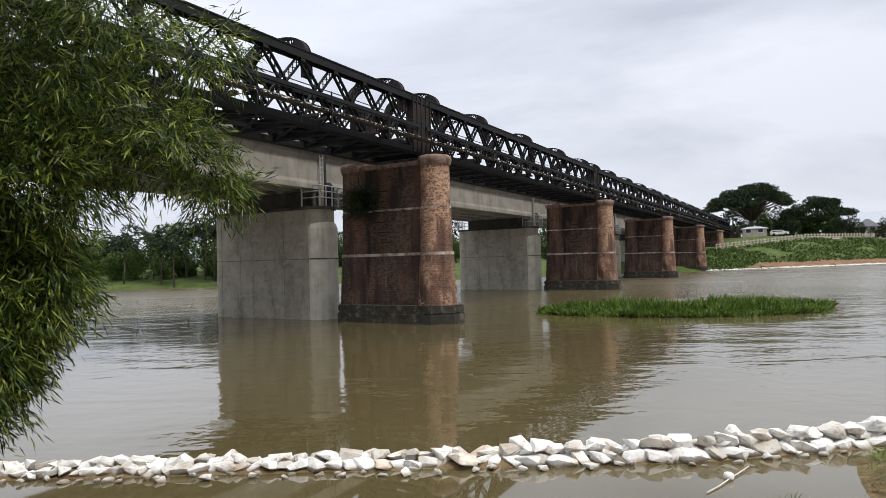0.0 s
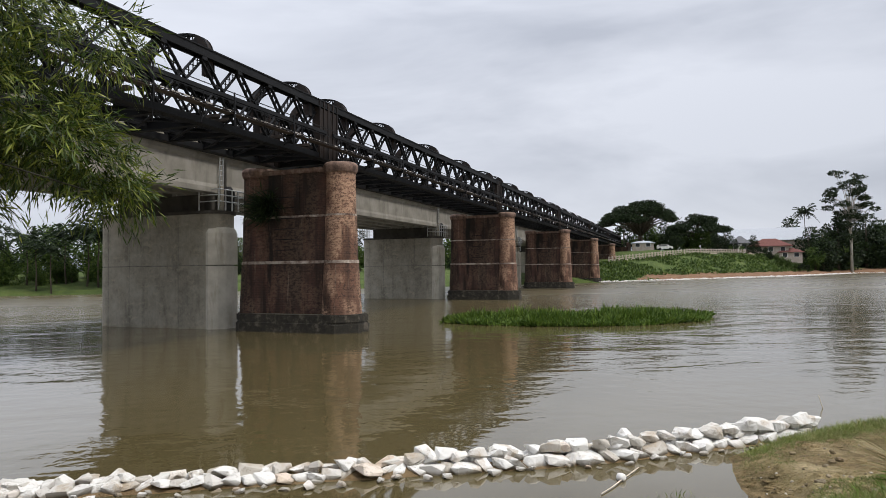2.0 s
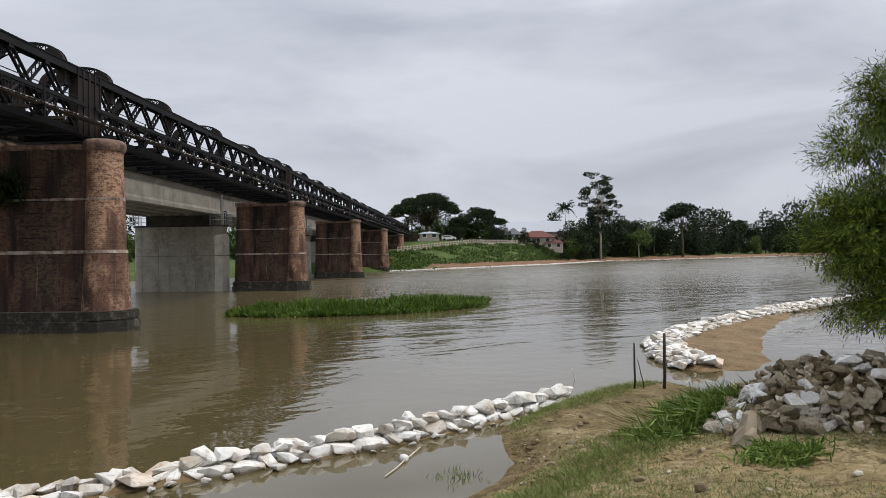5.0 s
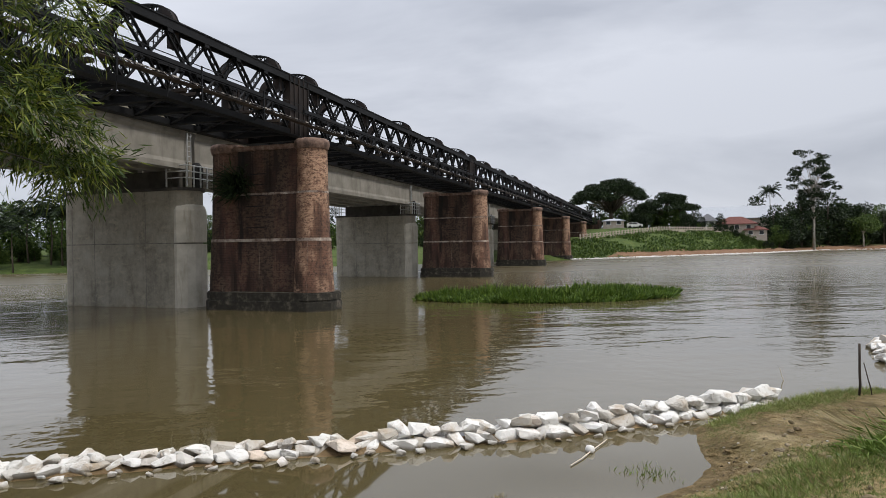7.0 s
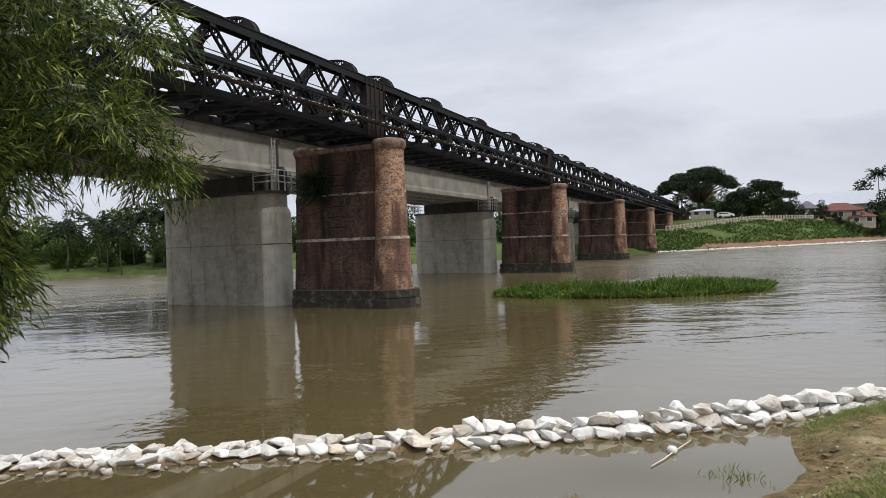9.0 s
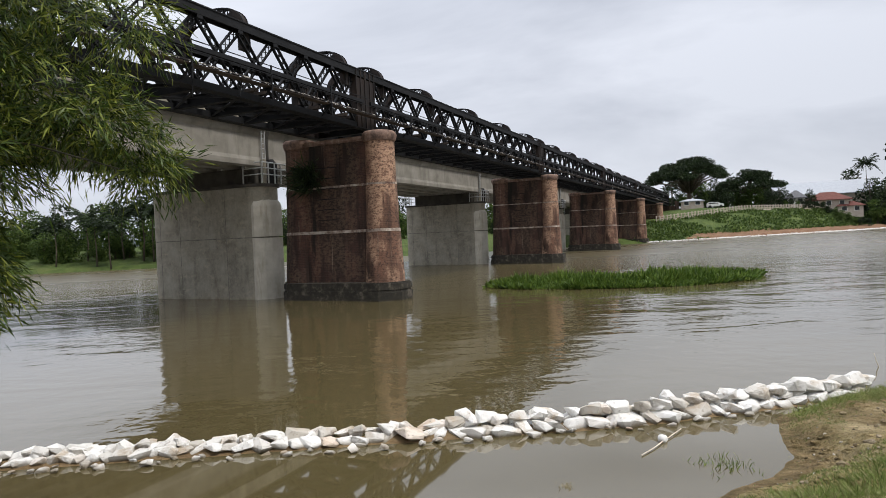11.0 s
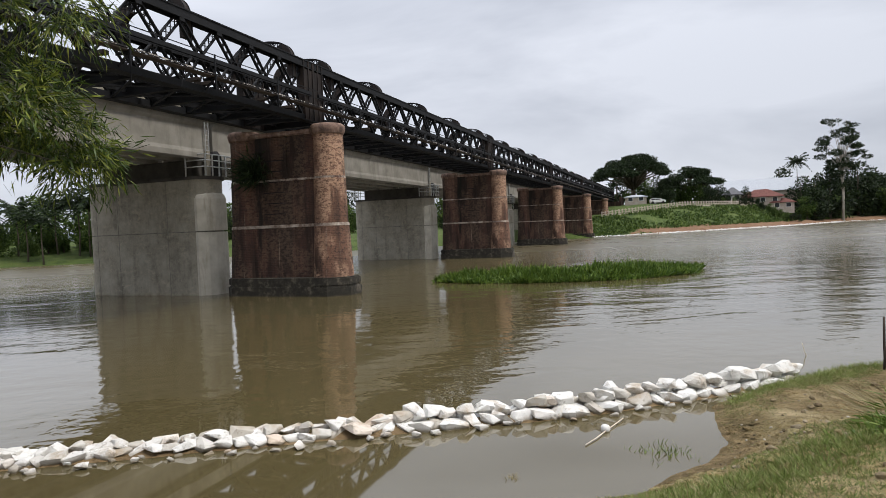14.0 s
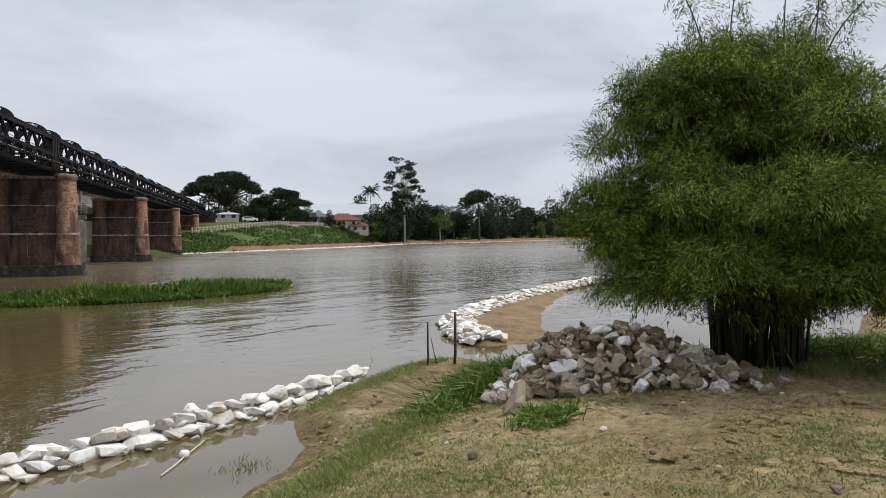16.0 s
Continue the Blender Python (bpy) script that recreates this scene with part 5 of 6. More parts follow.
BB = (8.5, 2.6)
bz = zg(*BB)
prof_z, prof_r = [2.1, 2.4, 2.9, 3.5, 4.1, 4.6, 5.0, 5.4], [1.35, 1.7, 2.05, 1.85, 1.35, 1.15, 0.8, 0.35]
lumps = [(BB[0] + 0.1, BB[1] - 0.1, 3.2, 1.5, 1.5, 1.1, 3600), (BB[0] - 0.1, BB[1] + 0.1, 4.4, 1.1, 1.1, 0.6, 1400), (BB[0] + 0.8, BB[1] - 0.9, 3.7, 0.95, 0.95, 0.9, 1300), (7.35, 3.8, 3.05, 0.8, 0.8, 0.75, 520), (7.9, 3.2, 4.45, 0.85, 0.85, 0.55, 520), (BB[0] + 0.2, BB[1] - 0.2, 2.2, 0.9, 0.9, 0.2, 260), (BB[0] - 0.2, BB[1] - 0.1, 1.95, 0.7, 0.75, 0.25, 50)]
puffs, pr = [], np.random.default_rng(41)
for k in range(4000):
    a = pr.uniform(0, 2 * math.pi)
    toward = math.cos(a - 2.03)
    z = pr.uniform(2.3 + 0.2 * min(0.0, toward), 5.2)
    r = np.interp(z, prof_z, prof_r) * (0.96 + 0.42 * noise.noise((math.cos(a) * 1.5, math.sin(a) * 1.5, z * 1.2))) + 0.3 * max(0.0, toward) * (4.5 < z < 5.0) - 0.3 * max(0.0, -toward) * (z > 4.3) - 0.12 * max(0.0, toward) * (3.3 < z < 4.3) + pr.uniform(-0.12, 0.12)
    p = np.array((BB[0] + r * math.cos(a), BB[1] + r * math.sin(a), z))
    s = pr.uniform(0.40, 0.82) * (1.0 if z < 4.2 else 0.75)
    if all(np.linalg.norm((p - o[:3]) * [1, 1, 1.5]) > 0.62 * (o[3] + s) + 0.15 for o in puffs):
        puffs.append(np.array((*p, s)))
for x, y, z, s in puffs:
    lumps.append((x, y, z, s * 0.92, s * 0.92, s * 0.66, int(680 * s * s) + 20))
    for _ in range(5):
        a = rng.uniform(0, 2 * math.pi)
        lumps.append((x + s * 0.95 * math.cos(a), y + s * 0.95 * math.sin(a), z - rng.uniform(0.0, 0.35) * s, 0.2, 0.2, 0.1, 9))
plumes = [((-0.35, 0.45, 4.9), (-0.45, 0.55, 5.9), (-0.75, 0.95, 6.45)), ((-0.2, 0.25, 4.9), (-0.2, 0.3, 5.9), (0.0, 0.1, 6.5)), ((0.2, -0.6, 4.8), (0.3, -0.8, 5.7), (0.85, -1.5, 6.1)), ((0.1, -0.4, 4.8), (0.15, -0.5, 5.7), (0.5, -1.0, 6.2))]
for a, b, c in plumes:
    for k in range(16):
        t = 0.15 + 0.85 * k / 15
        p = (1 - t) ** 2 * np.array(a) + 2 * t * (1 - t) * np.array(b) + t * t * np.array(c)
        lumps.append((BB[0] + p[0], BB[1] + p[1], p[2], 0.24 - 0.12 * t, 0.24 - 0.12 * t, 0.16, 4))
culms = []
for k in range(170):
    a, rr = rng.uniform(0, 2 * math.pi), 0.55 * math.sqrt(rng.random())
    p = (BB[0] + rr * math.cos(a), BB[1] + rr * math.sin(a), bz - 0.05)
    a += rng.normal() * 0.5
    far_ = rng.uniform(0.2, 1.3)
    q = (BB[0] + far_ * math.cos(a), BB[1] + far_ * math.sin(a), rng.uniform(3.4, 4.8))
    culms.append(((p, (p[0] * 0.7 + q[0] * 0.3, p[1] * 0.7 + q[1] * 0.3, q[2] * 0.85), q), rng.uniform(0.012, 0.034)))
for line in plumes:
    culms.append((tuple((BB[0] + p[0], BB[1] + p[1], p[2]) for p in line), 0.012))
for dx, dy, h in ((0.1, -0.25, 6.5), (0.2, -0.55, 6.5)):
    culms.append((((BB[0], BB[1], bz), (BB[0] + dx, BB[1] + dy, 4.0), (BB[0] + dx * 1.3, BB[1] + dy * 1.2, h)), 0.02))
bamboo("bamboo_clump", "dense green bamboo clump on the bank beside the rubble", BB, lumps, 0.078, culms, 24, 1.35, "bamboo", True)

c = np.array((11.2, 2.4)) + rng.normal(size=(5200, 2)) * (0.9, 0.7)
c = c[inside(c, LAND)]
blades("undergrowth", np.column_stack([c, ground_height(c) - 0.02]), rng.uniform(0.12, 0.42, len(c)), rng.uniform(0.014, 0.03, len(c)), 0.6, M["grass"], "green undergrowth behind the bamboo clump", True)

LB = (-6.2, 4.3)
lz = zg(*LB)
lumps = [
    (-3.55, 5.3, 4.75, 0.75, 0.7, 0.6, 250), (-2.95, 5.5, 4.45, 0.75, 0.7, 0.42, 100), (-2.55, 5.65, 4.1, 0.55, 0.5, 0.22, 120), (-2.2, 5.75, 3.85, 0.3, 0.3, 0.12, 26), (-3.6, 5.2, 3.85, 0.85, 0.7, 0.5, 330),
    (-4.3, 5.2, 4.4, 0.9, 0.8, 0.8, 380), (-3.8, 5.15, 3.2, 0.55, 0.5, 0.6, 260), (-4.3, 5.0, 2.8, 0.6, 0.5, 0.75, 300), (-4.9, 4.8, 3.6, 0.9, 0.9, 1.2, 380), (-2.9, 5.4, 5.2, 0.55, 0.5, 0.3, 90),
    (-3.75, 5.05, 2.45, 0.4, 0.35, 0.45, 260), (-3.95, 4.9, 1.95, 0.34, 0.3, 0.4, 180), (-3.45, 5.25, 2.9, 0.35, 0.3, 0.4, 200), (-2.15, 5.95, 3.75, 0.3, 0.28, 0.14, 40), (-2.35, 5.85, 5.0, 0.5, 0.4, 0.25, 60), (-4.0, 5.3, 2.2, 0.4, 0.35, 0.5, 160), (-3.75, 5.35, 2.75, 0.35, 0.35, 0.5, 130), (-5.6, 4.6, 4.6, 1.1, 1.0, 1.0, 300),
    # unseen foliage above and beside, added to shade the lower branches
    (-4.6, 3.3, 4.6, 0.9, 0.8, 1.5, 900), (-4.7, 3.5, 2.6, 0.8, 0.8, 1.2, 500), (-4.4, 2.2, 4.4, 0.9, 0.8, 1.5, 600), (-4.0, 3.2, 6.3, 1.3, 1.1, 0.7, 620), (-5.6, 3.4, 6.6, 1.5, 1.3, 0.9, 620), (-3.1, 3.9, 6.9, 1.2, 1.0, 0.6, 420), (-5.0, 2.2, 5.2, 1.0, 0.9, 0.9, 420), (-6.5, 2.6, 4.2, 1.2, 1.1, 1.4, 500),
]
culms = []
for k in range(26):
    a, rr = rng.uniform(0, 2 * math.pi), rng.uniform(0, 0.5)
    p = (LB[0] + rr * math.cos(a), LB[1] + rr * math.sin(a), lz - 0.05)
    t = lumps[int(rng.integers(len(lumps)))]
    q = (t[0] + rng.normal() * 0.2, t[1] + rng.normal() * 0.2, t[2] + rng.normal() * 0.15)
    culms.append(((p, (p[0] * 0.75 + q[0] * 0.25, p[1] * 0.75 + q[1] * 0.25, max(q[2], 4.0) + 0.9), q), rng.uniform(0.015, 0.03)))
bamboo("overhanging_bamboo", "bamboo branches hanging over the water, plus unseen shading foliage", LB, lumps, 0.135, culms, 29)

# ---- far trees ----


def crown_leaves(centres, radii, count, leaf, material, flat=0.6, name="crown"):
    cs, ws = [], []
    for (x, y, z), r in zip(centres, radii):
        n = max(8, int(count * r * r))
        u = rng.normal(size=(n, 3))
        u /= np.linalg.norm(u, axis=1)[:, None]
        rough = np.array([1 + 0.45 * noise.noise((p[0] * 1.7 + x, p[1] * 1.7 + y, p[2] * 1.7 + z)) for p in u])[:, None]
        cs.append(np.array([x, y, z]) + u * rough * (rng.uniform(0.35, 1.0, (n, 1)) ** 0.5) * np.array([r, r, r * flat]))
        ws.append(u + rng.normal(size=(n, 3)) * 0.9)
    cs, ws = np.vstack(cs), np.vstack(ws)
    n = len(cs)
    return leaf_mesh(name, cs, ws, rng.uniform(0.6, 1.3, n) * leaf, rng.uniform(0.35, 0.6, n) * leaf, material)


def tree(name, label, height, trunk_r, centres, radii, count, leaf, leaf_mat, bark, flat=0.6, fork=0.5, category="tree", limbs=99):
    top = tagged(new(name), label, category)
    bm = bmesh.new()
    hf = height * fork
    tube(bm, [(0, 0, -0.6), (0.1, 0, hf * 0.5), (0, 0.1, hf), (0, 0, height * 0.86)], [trunk_r * 1.25, trunk_r, trunk_r * 0.8, trunk_r * 0.2], 8)
    part("trunk", from_bm("trunk", bm, bark, True), top)
    for (x, y, z), r in list(zip(centres, radii))[:limbs]:
        if math.hypot(x, y) > 0.4:
            bm = bmesh.new()
            z0 = min(hf, z * 0.85)
            tube(bm, [(0, 0, z0 * 0.95), (x * 0.45, y * 0.45, z0 + (z - z0) * 0.65), (x, y, z)], [trunk_r * 0.30, trunk_r * 0.2, trunk_r * 0.08], 6)
            part("limb", from_bm("limb", bm, bark, True), top)
    part("crown", crown_leaves(centres, radii, count, leaf, leaf_mat, flat), top)
    return top


def umbrella(r_out, h, n, seed, lift):
    q = np.random.default_rng(seed)
    cen, rad = [], []
    for k in range(n):
        a, rr = q.uniform(0, 2 * math.pi), r_out * math.sqrt(q.random())
        cen.append((rr * math.cos(a), rr * math.sin(a), h - lift * (rr / r_out) ** 2 - q.uniform(0, 1.5)))
        rad.append(q.uniform(1.6, 2.8))
    return cen, rad


def at_angle(az, dist, z=None):
    a = radians(az)
    return Vector((dist * math.sin(a), dist * math.cos(a), z if z is not None else 5.6))


def bank_range(az):
    """How far the far waterline lies in that direction."""
    a = radians(az)
    r = np.arange(60, 700, 0.5)
    return float(r[np.argmax(r * math.cos(a) > np.interp(r * math.sin(a), FAR[:, 0], FAR[:, 1]))])


def bearing(az, dist):
    p = at_angle(az, dist)
    s = (p.y - np.interp(p.x, FAR[:, 0], FAR[:, 1])) / 0.96
    return Vector((p.x, p.y, bank_profile(p.x + 0.28 * max(s, 0), max(s, 0)) - 0.1))


def put(ob, az, dist, turn=0, scale=1.0):
    ob.matrix_basis = Matrix.Translation(bearing(az, dist)) @ pose(0, 0, 0, 0, 0, turn) @ Matrix.Scale(scale, 4)
    return ob


cen, rad = umbrella(10.6, 15.2, 70, 1, 5.2)
put(tree("rain_tree", "broad dark umbrella-shaped rain tree beyond the bridge end", 15.5, 0.75, cen, rad, 75, 0.6, M["tree_leaf"], M["bark"], 0.32, 0.32), 26.4, 190, 0, 0.93)
cen, rad = umbrella(8.6, 11.8, 50, 2, 5.2)
put(tree("rain_tree", "broad dark umbrella-shaped rain tree behind the houses", 12, 0.6, cen, rad, 75, 0.6, M["tree_leaf"], M["bark"], 0.32, 0.32), 31.0, 205, 0, 0.93)
# tall tiered tree with a white trunk
cen, rad = [], []
q = np.random.default_rng(5)
for h, r, n in ((25.8, 3.6, 10), (22.4, 5.0, 13), (18.8, 6.4, 14), (15.0, 5.8, 12), (11.5, 4.6, 8)):
    for k in range(n):
        a, rr = q.uniform(0, 2 * math.pi), r * q.uniform(0.3, 1.0)
        cen.append((rr * math.cos(a), rr * math.sin(a), h + q.uniform(-2.4, 2.0)))
        rad.append(q.uniform(0.8, 1.7))
put(tree("silk_cotton_tree", "tall tree with pale straight trunk and tiered branches", 26.5, 0.32, cen, rad, 120, 0.5, M["tree_leaf"], M["pale_bark"], 0.36, 0.55), 42.05, bank_range(42.05) + 2.5, 0, 1.05)
cen, rad = umbrella(4.0, 15.5, 16, 8, 3.0)
put(tree("silk_cotton_tree", "slender tree with pale trunk at the water's edge", 15.5, 0.3, cen, rad, 90, 0.6, M["tree_leaf"], M["bark"], 0.5, 0.5), 48.9, bank_range(48.9) + 4, 0, 1.32)
cen, rad = umbrella(3.0, 9.5, 9, 9, 2.0)
put(tree("young_tree", "small light green tree at the water's edge", 9.5, 0.22, cen, rad, 70, 0.55, M["light_leaf"], M["pale_bark"], 0.7, 0.45), 45.3, bank_range(45.3) + 5)


def bushy(seed, h, w, mat, name="broadleaf_tree", label="dense dark green broadleaf tree on the far bank"):
    q = np.random.default_rng(seed)
    cen, rad = [], []
    for k in range(16):
        a, t = q.uniform(0, 2 * math.pi), q.random()
        rr = w * math.sqrt(q.random()) * (1 - 0.5 * t)
        cen.append((rr * math.cos(a), rr * math.sin(a), h * (0.10 + 0.80 * t)))
        rad.append(q.uniform(1.3, 2.4))
    return tree(name, label, h, 0.3, cen, rad, 52, 0.75, mat, M["bark"], 0.85, 0.5, limbs=5)


kinds = [bushy(20, 12, 4.0, M["tree_leaf"]), bushy(21, 14, 4.4, M["tree_leaf"]), bushy(22, 10, 3.8, M["light_leaf"], label="bright green broadleaf tree on the far bank"), bushy(23, 12, 4.4, M["tree_leaf"])]
for k, (az, dist) in enumerate(((40.4, 232), (43.4, 238), (44.6, 240), (46.6, 250))):
    put(kinds[k], az, dist, 40 * k, (1.0, 0.95, 0.8, 0.95)[k])


def plant(k, az, dist, turn, scale):
    ob = copy_thing(kinds[k], Matrix.Identity(4))
    return put(ob, az, dist, turn, scale)


q = np.random.default_rng(31)
az = 39.2
while az < 84:
    r0 = bank_range(az)
    plant(int(q.choice([0, 1, 3, 0, 1, 2])), az, r0 + q.uniform(26, 60), q.uniform(0, 360), q.uniform(0.95, 1.3) * (r0 / 215))
    az += q.uniform(0.6, 1.1)
for az in np.arange(39.4, 80, 0.8):
    r0 = bank_range(az)
    plant(int(q.choice([0, 2, 3, 0])), az + q.uniform(-0.4, 0.4), r0 + q.uniform(11, 22), q.uniform(0, 360), q.uniform(0.45, 0.75) * (r0 / 215))
for az, s, dd_ in ((43.0, 1.45, 14), (41.2, 1.3, 16), (40.2, 1.0, 12), (44.4, 1.2, 18), (47.2, 1.0, 15), (49.6, 1.15, 18), (51.0, 1.0, 20)):
    plant(int(q.choice([0, 1, 3])), az, bank_range(az) + dd_, q.uniform(0, 360), s)
for az in np.arange(20.5, 34.6, 0.75):
    plant(int(q.choice([0, 1, 3, 0, 2])), az + q.uniform(-0.3, 0.3), q.uniform(196, 214), q.uniform(0, 360), q.uniform(0.35, 0.6))
for az, dist, s in ((29.4, 184, 0.4), (32.6, 190, 0.45), (33.7, 192, 0.38), (28.6, 200, 0.75), (25.0, 206, 0.85), (27.4, 206, 0.8), (35.3, 196, 0.42), (37.7, 268, 1.25), (29.9, 224, 0.8), (32.4, 228, 0.8), (33.3, 226, 0.6)):
    plant(int(q.integers(4)), az, dist, q.uniform(0, 360), s)
for az in np.arange(33.6, 39.4, 0.42):
    plant(int(q.choice([0, 2, 3])), az, 187 + q.uniform(-1, 2), q.uniform(0, 360), q.uniform(0.15, 0.22))
# woods on the bank upstream
for az in np.arange(-62, 17, 1.7):
    plant(int(q.choice([0, 2, 2, 3, 2])), az + q.uniform(-0.6, 0.6), 112 + abs(az + 18) * 0.9 + q.uniform(-4, 14), q.uniform(0, 360), q.uniform(0.5, 0.86))
for az in np.arange(-60, 16, 1.1):
    plant(int(q.choice([2, 2, 0])), az + q.uniform(-0.6, 0.6), 103 + abs(az + 18) * 0.9 + q.uniform(-2, 6), q.uniform(0, 360), q.uniform(0.28, 0.5))


def palm(name, label, h, seed):
    q = np.random.default_rng(seed)
    top = tagged(new(name), label, "palm")
    bm = bmesh.new()
    tube(bm, [(0, 0, -0.4), (0.25, 0, h * 0.4), (0.1, 0.1, h * 0.75), (0, 0, h)], [0.16, 0.10, 0.08, 0.07], 7)
    part("trunk", from_bm("trunk", bm, M["bark"], True), top)
    at, way, ln, wd = [], [], [], []
    for k in range(26):
        a, up = 2 * math.pi * k / 26 + q.uniform(-0.1, 0.1), q.uniform(-0.3, 1.4)
        L = q.uniform(2.6, 3.4)
        for s in range(26):
            t = s / 25
            p = np.array([math.cos(a) * L * t, math.sin(a) * L * t, h + L * (up * t - 0.65 * t * t)])
            side = np.array([-math.sin(a), math.cos(a), 0]) * (1 if s % 2 else -1)
            at.append(p)
            way.append(side * 0.8 + np.array([math.cos(a), math.sin(a), -0.7]) * 0.55)
            ln.append(1.15 * (1 - 0.5 * t) * q.uniform(0.8, 1.1))
            wd.append(0.24)
    part("fronds", leaf_mesh("fronds", np.array(at), np.array(way), np.array(ln), np.array(wd), M["tree_leaf"]), top)
    return top


pm = palm("coconut_palm", "tall coconut palm with drooping fronds", 13.5, 3)
put(pm, 39.0, 214, 0, 1.1)
thin = palm("areca_palm", "slender palm with a thin pale trunk in the woods", 7.6, 4)
put(thin, -21.0, 104, 0, 1.0)
for az, dist, s in ((-22.4, 106, 0.95), (-20.2, 103, 1.0), (-25.0, 108, 0.9), (-27.2, 106, 0.82), (-19.4, 100, 1.15), (-23.4, 101, 0.8), (-24.4, 103, 0.85)):
    ob = copy_thing(thin, Matrix.Identity(4))
    put(ob, az, dist, 40 * az, s)

# ---- buildings, fence and vehicles on the far bank ----


def house(name, label, w, d, eave, ridge, wall_mat, roof_mat, over=0.7, hip=True, windows=3):
    top = tagged(new(name), label, "house")
    bm = bmesh.new()
    box(bm, -w / 2, w / 2, -d / 2, d / 2, -0.8, eave)
    part("wall", from_bm("wall", bm, wall_mat), top)
    bm = bmesh.new()
    x, y = w / 2 + over, d / 2 + over
    rx = max(0.3, x - y * 0.9) if hip else x
    lo = [bm.verts.new(p) for p in ((-x, -y, eave), (x, -y, eave), (x, y, eave), (-x, y, eave))]
    lo2 = [bm.verts.new(p) for p in ((-x, -y, eave + 0.16), (x, -y, eave + 0.16), (x, y, eave + 0.16), (-x, y, eave + 0.16))]
    a, b = bm.verts.new((-rx, 0, ridge)), bm.verts.new((rx, 0, ridge))
    bm.faces.new(lo[::-1])
    for i in range(4):
        bm.faces.new((lo[i], lo[(i + 1) % 4], lo2[(i + 1) % 4], lo2[i]))
    bm.faces.new((lo2[0], lo2[1], b, a))
    bm.faces.new((lo2[2], lo2[3], a, b))
    bm.faces.new((lo2[1], lo2[2], b))
    bm.faces.new((lo2[3], lo2[0], a))
    part("roof", from_bm("roof", bm, roof_mat), top)
    for k in range(windows):
        x = -w / 2 + w * (k + 0.5) / windows
        bm = bmesh.new()
        box(bm, x - 0.55, x + 0.55, -d / 2 - 0.05, -d / 2 + 0.05, 1.0, 2.1)
        wd = part("window", from_bm("window", bm, M["dark_glass"]), top)
        bm = bmesh.new()
        for x0, x1, z0, z1 in ((-0.65, 0.65, 2.1, 2.2), (-0.65, 0.65, 0.9, 1.0), (-0.65, -0.55, 1.0, 2.1), (0.55, 0.65, 1.0, 2.1)):
            box(bm, x + x0, x + x1, -d / 2 - 0.08, -d / 2 + 0.02, z0, z1)
        part("window_frame", from_bm("window_frame", bm, M["white_paint"]), wd)
    return top


def place_house(ob, az, dist, turn):
    p = bearing(az, dist)
    ob.matrix_basis = Matrix.Translation(p) @ pose(0, 0, 0, 0, 0, -az + turn)


place_house(house("red_roof_house", "pale house with a red hipped roof above the bank", 9.0, 6.5, 2.3, 4.6, M["cream_wall"], M["red_roof"], 0.9), 36.45, 200, 6)
place_house(house("village_hall", "long hall with a wide grey metal roof", 25, 15, 5.6, 9.9, M["cream_wall"], M["grey_roof"], 0.9, False, 6), 36.0, 226, 4)
place_house(house("annex_house", "low pink-walled annex with a rusty red roof", 5.6, 4.5, 2.2, 3.5, M["cream_wall"], M["red_roof"], 0.5, True, 2), 37.9, 199, 6)
place_house(house("small_hut", "small hut with a dark hipped roof", 4.2, 4.2, 2.2, 4.4, M["white_paint"], M["dark_roof"], 0.7, True, 2), 34.3, 194, 0)
place_house(house("white_shelter", "low white-roofed shelter near the bridge end", 5.5, 3.5, 1.9, 2.6, M["cream_wall"], M["grey_roof"], 0.4, True, 2), 26.6, 178, 0)
# weeds on the green slope
wx, ws_ = np.r_[q.uniform(40, 150, 15000), q.uniform(44, 62, 700)], np.r_[q.uniform(4.5, 17, 15000), q.uniform(0.2, 4.5, 700)]
wp = np.array([tuple(far_spot(a, b)) for a, b in zip(wx, ws_)])
dens = np.array([noise.noise((a * 0.12, b * 0.25, 2)) for a, b in zip(wx, ws_)])
wp = wp[dens > -0.3]
blades("bank_weeds", wp - np.array([0, 0, 0.1]), rng.uniform(0.25, 0.9, len(wp)), rng.uniform(0.2, 0.5, len(wp)), 0.8, M["light_leaf"], "rough weeds on the far bank slope")

fence = tagged(new("bank_fence"), "fence of pale concrete posts along the top of the far bank", "fence")
post_bm = bmesh.new()
box(post_bm, -0.12, 0.12, -0.12, 0.12, -0.3, 1.25)
bmesh.ops.bevel(post_bm, geom=post_bm.edges[:], offset=0.03, segments=1, affect="EDGES")
post_me = from_bm("fence_post", post_bm, M["cream_wall"])
prev = None
for k in range(76):
    p = far_spot(62 + 1.0 * k, 16.5)
    part("fence_post", post_me, fence, Matrix.Translation(p))
    if prev is not None:
        bm = bmesh.new()
        for h in (0.55, 1.05):
            bar(bm, prev + Vector((0, 0, h)), p + Vector((0, 0, h)), 0.10)
        bar(bm, prev + Vector((0, 0, 0.1)), p + Vector((0, 0, 0.1)), 0.3)
        part("fence_rail", from_bm("fence_rail", bm, M["cream_wall"]), fence)
    prev = p


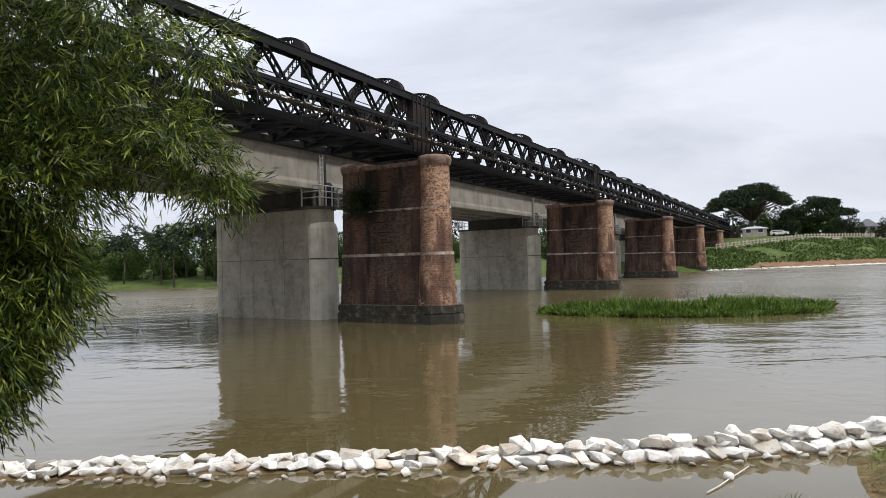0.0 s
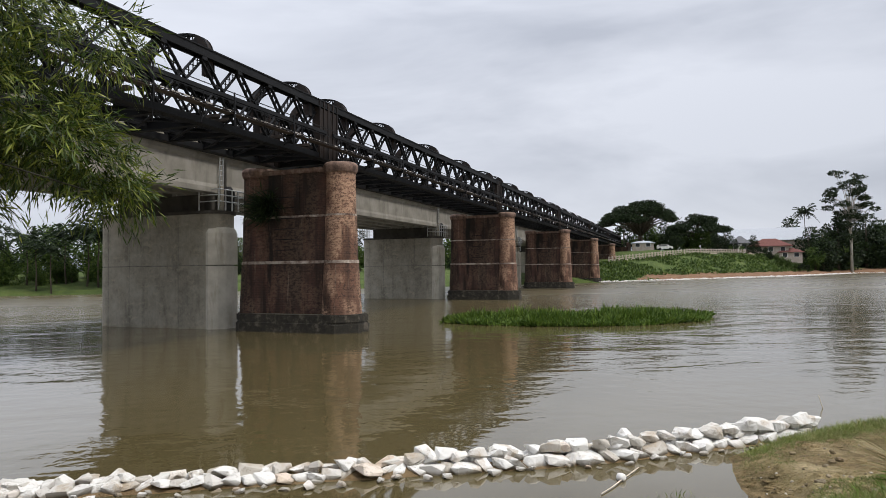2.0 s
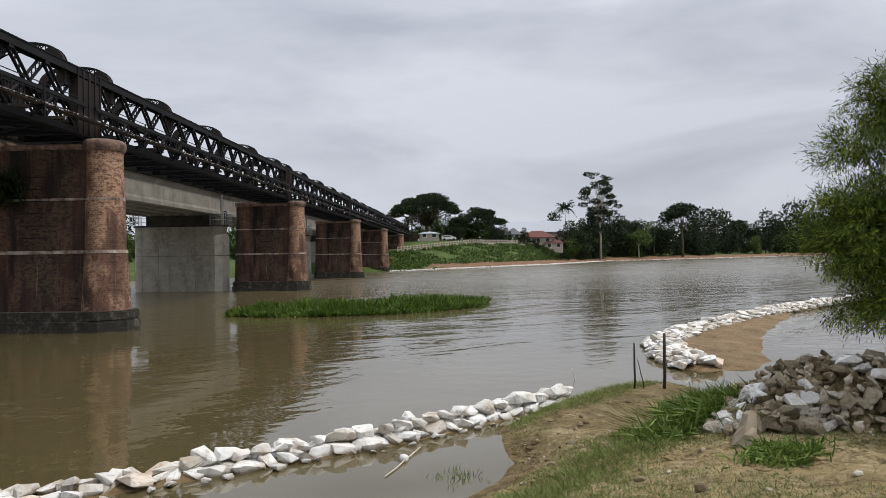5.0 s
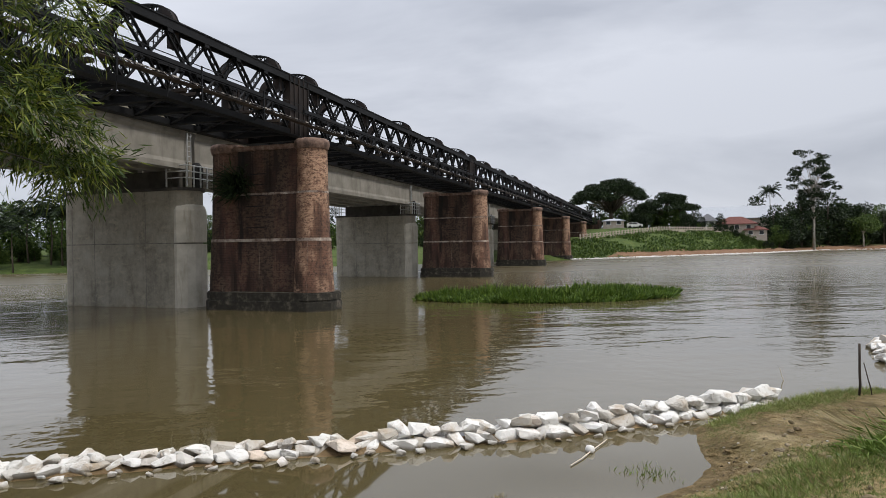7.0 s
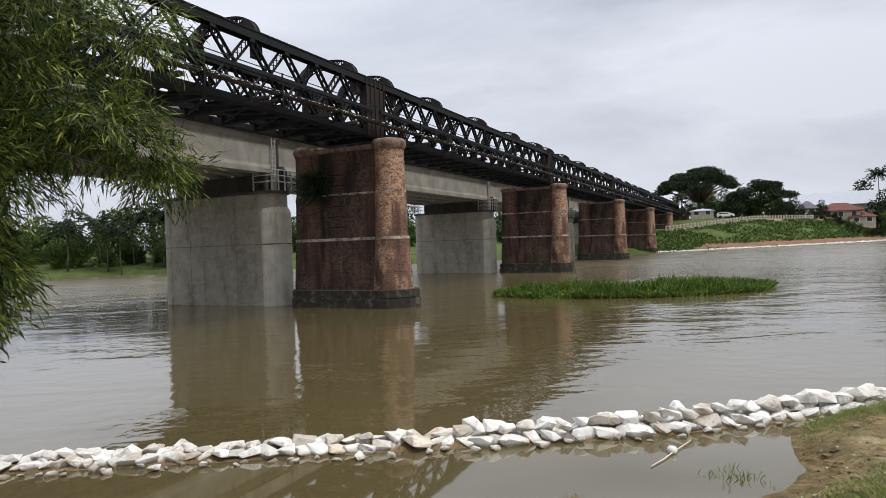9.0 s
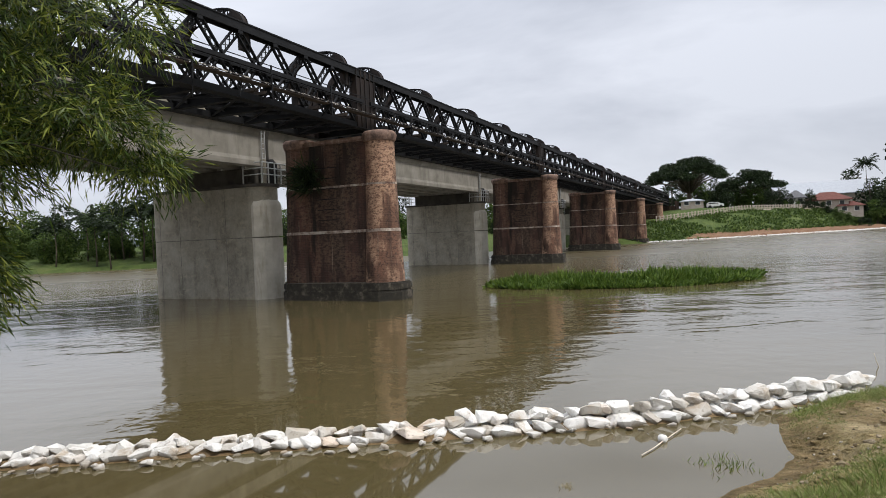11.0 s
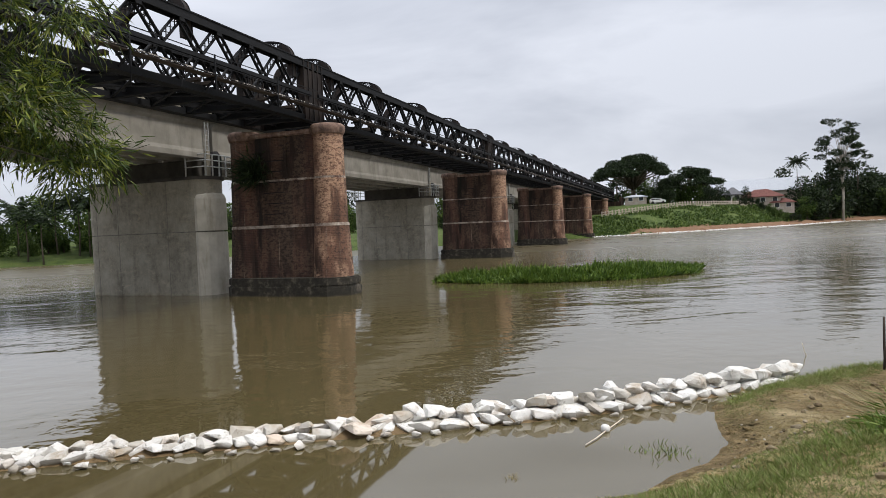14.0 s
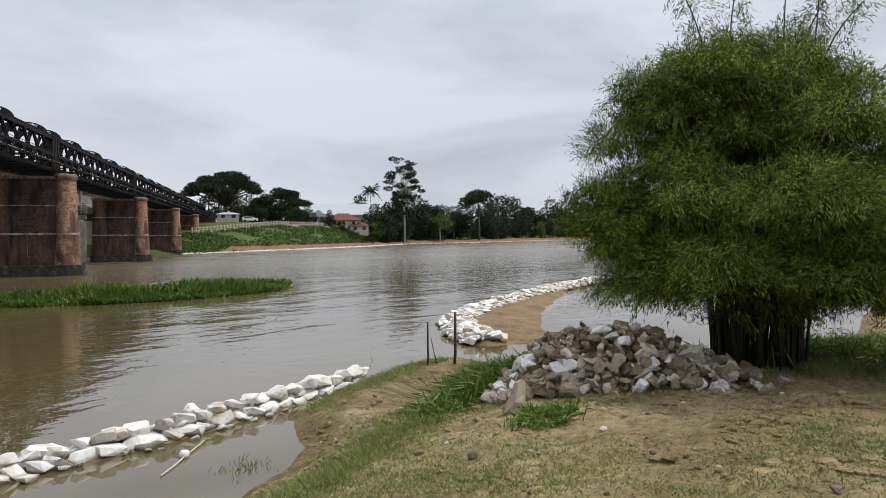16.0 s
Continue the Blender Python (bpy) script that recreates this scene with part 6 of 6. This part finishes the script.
def vehicle(name, label, L, W, H, mat):
    top = tagged(new(name), label, "vehicle")
    bm = bmesh.new()
    prof = [(-L / 2, 0.35), (L / 2, 0.35), (L / 2, 0.95), (L * 0.3, 1.05), (L * 0.16, H), (-L * 0.42, H), (-L / 2, 1.0)]
    rings(bm, [[(x, y, z) for x, z in prof] for y in (-W / 2, W / 2)])
    bmesh.ops.bevel(bm, geom=bm.edges[:], offset=0.07, segments=2, affect="EDGES")
    part("body", from_bm("body", bm, mat), top)
    bm = bmesh.new()
    box(bm, -L * 0.4, L * 0.15, -W / 2 - 0.02, W / 2 + 0.02, 1.05, H - 0.15)
    part("side_window", from_bm("side_window", bm, M["dark_glass"]), top)
    for x in (-L * 0.32, L * 0.32):
        for y in (-W / 2, W / 2):
            bm = bmesh.new()
            bmesh.ops.create_cone(bm, cap_ends=True, segments=16, radius1=0.33, radius2=0.33, depth=0.24, matrix=pose(x, y, 0.33, 90, 0, 0))
            part("wheel", from_bm("wheel", bm, M["rubber"]), top)
    return top


for az_, d_, nm, lab, dims in ((28.4, 181, "car", "white car parked on the far bank road", (4.2, 1.7, 1.45)),):
    v = vehicle(nm, lab, *dims, M["white_paint"])
    p = bearing(az_, d_)
    v.matrix_basis = Matrix.Translation(p + Vector((0, 0, 0.12))) @ pose(0, 0, 0, 0, 0, -az_ + 5)

# fern growing out of the first pier
n = 620
a = rng.uniform(0, 2 * math.pi, n)
at = np.column_stack([-0.62 - 0.15 * rng.random(n), 3.9 + rng.normal(0, 0.34, n), 6.2 + rng.normal(0, 0.3, n)])
way = np.column_stack([-0.5 - 0.5 * rng.random(n), np.cos(a), np.sin(a) * 0.8 - 0.2])
fern = new("wall_fern", leaf_mesh("wall_fern", at, way, rng.uniform(0.45, 1.15, n), rng.uniform(0.04, 0.08, n), M["tree_leaf"]))
fern.matrix_basis = BR
tagged(fern, "dark fern growing out of the brick pier", "fern")
# low hills in the distance, the haze put into their pale colour
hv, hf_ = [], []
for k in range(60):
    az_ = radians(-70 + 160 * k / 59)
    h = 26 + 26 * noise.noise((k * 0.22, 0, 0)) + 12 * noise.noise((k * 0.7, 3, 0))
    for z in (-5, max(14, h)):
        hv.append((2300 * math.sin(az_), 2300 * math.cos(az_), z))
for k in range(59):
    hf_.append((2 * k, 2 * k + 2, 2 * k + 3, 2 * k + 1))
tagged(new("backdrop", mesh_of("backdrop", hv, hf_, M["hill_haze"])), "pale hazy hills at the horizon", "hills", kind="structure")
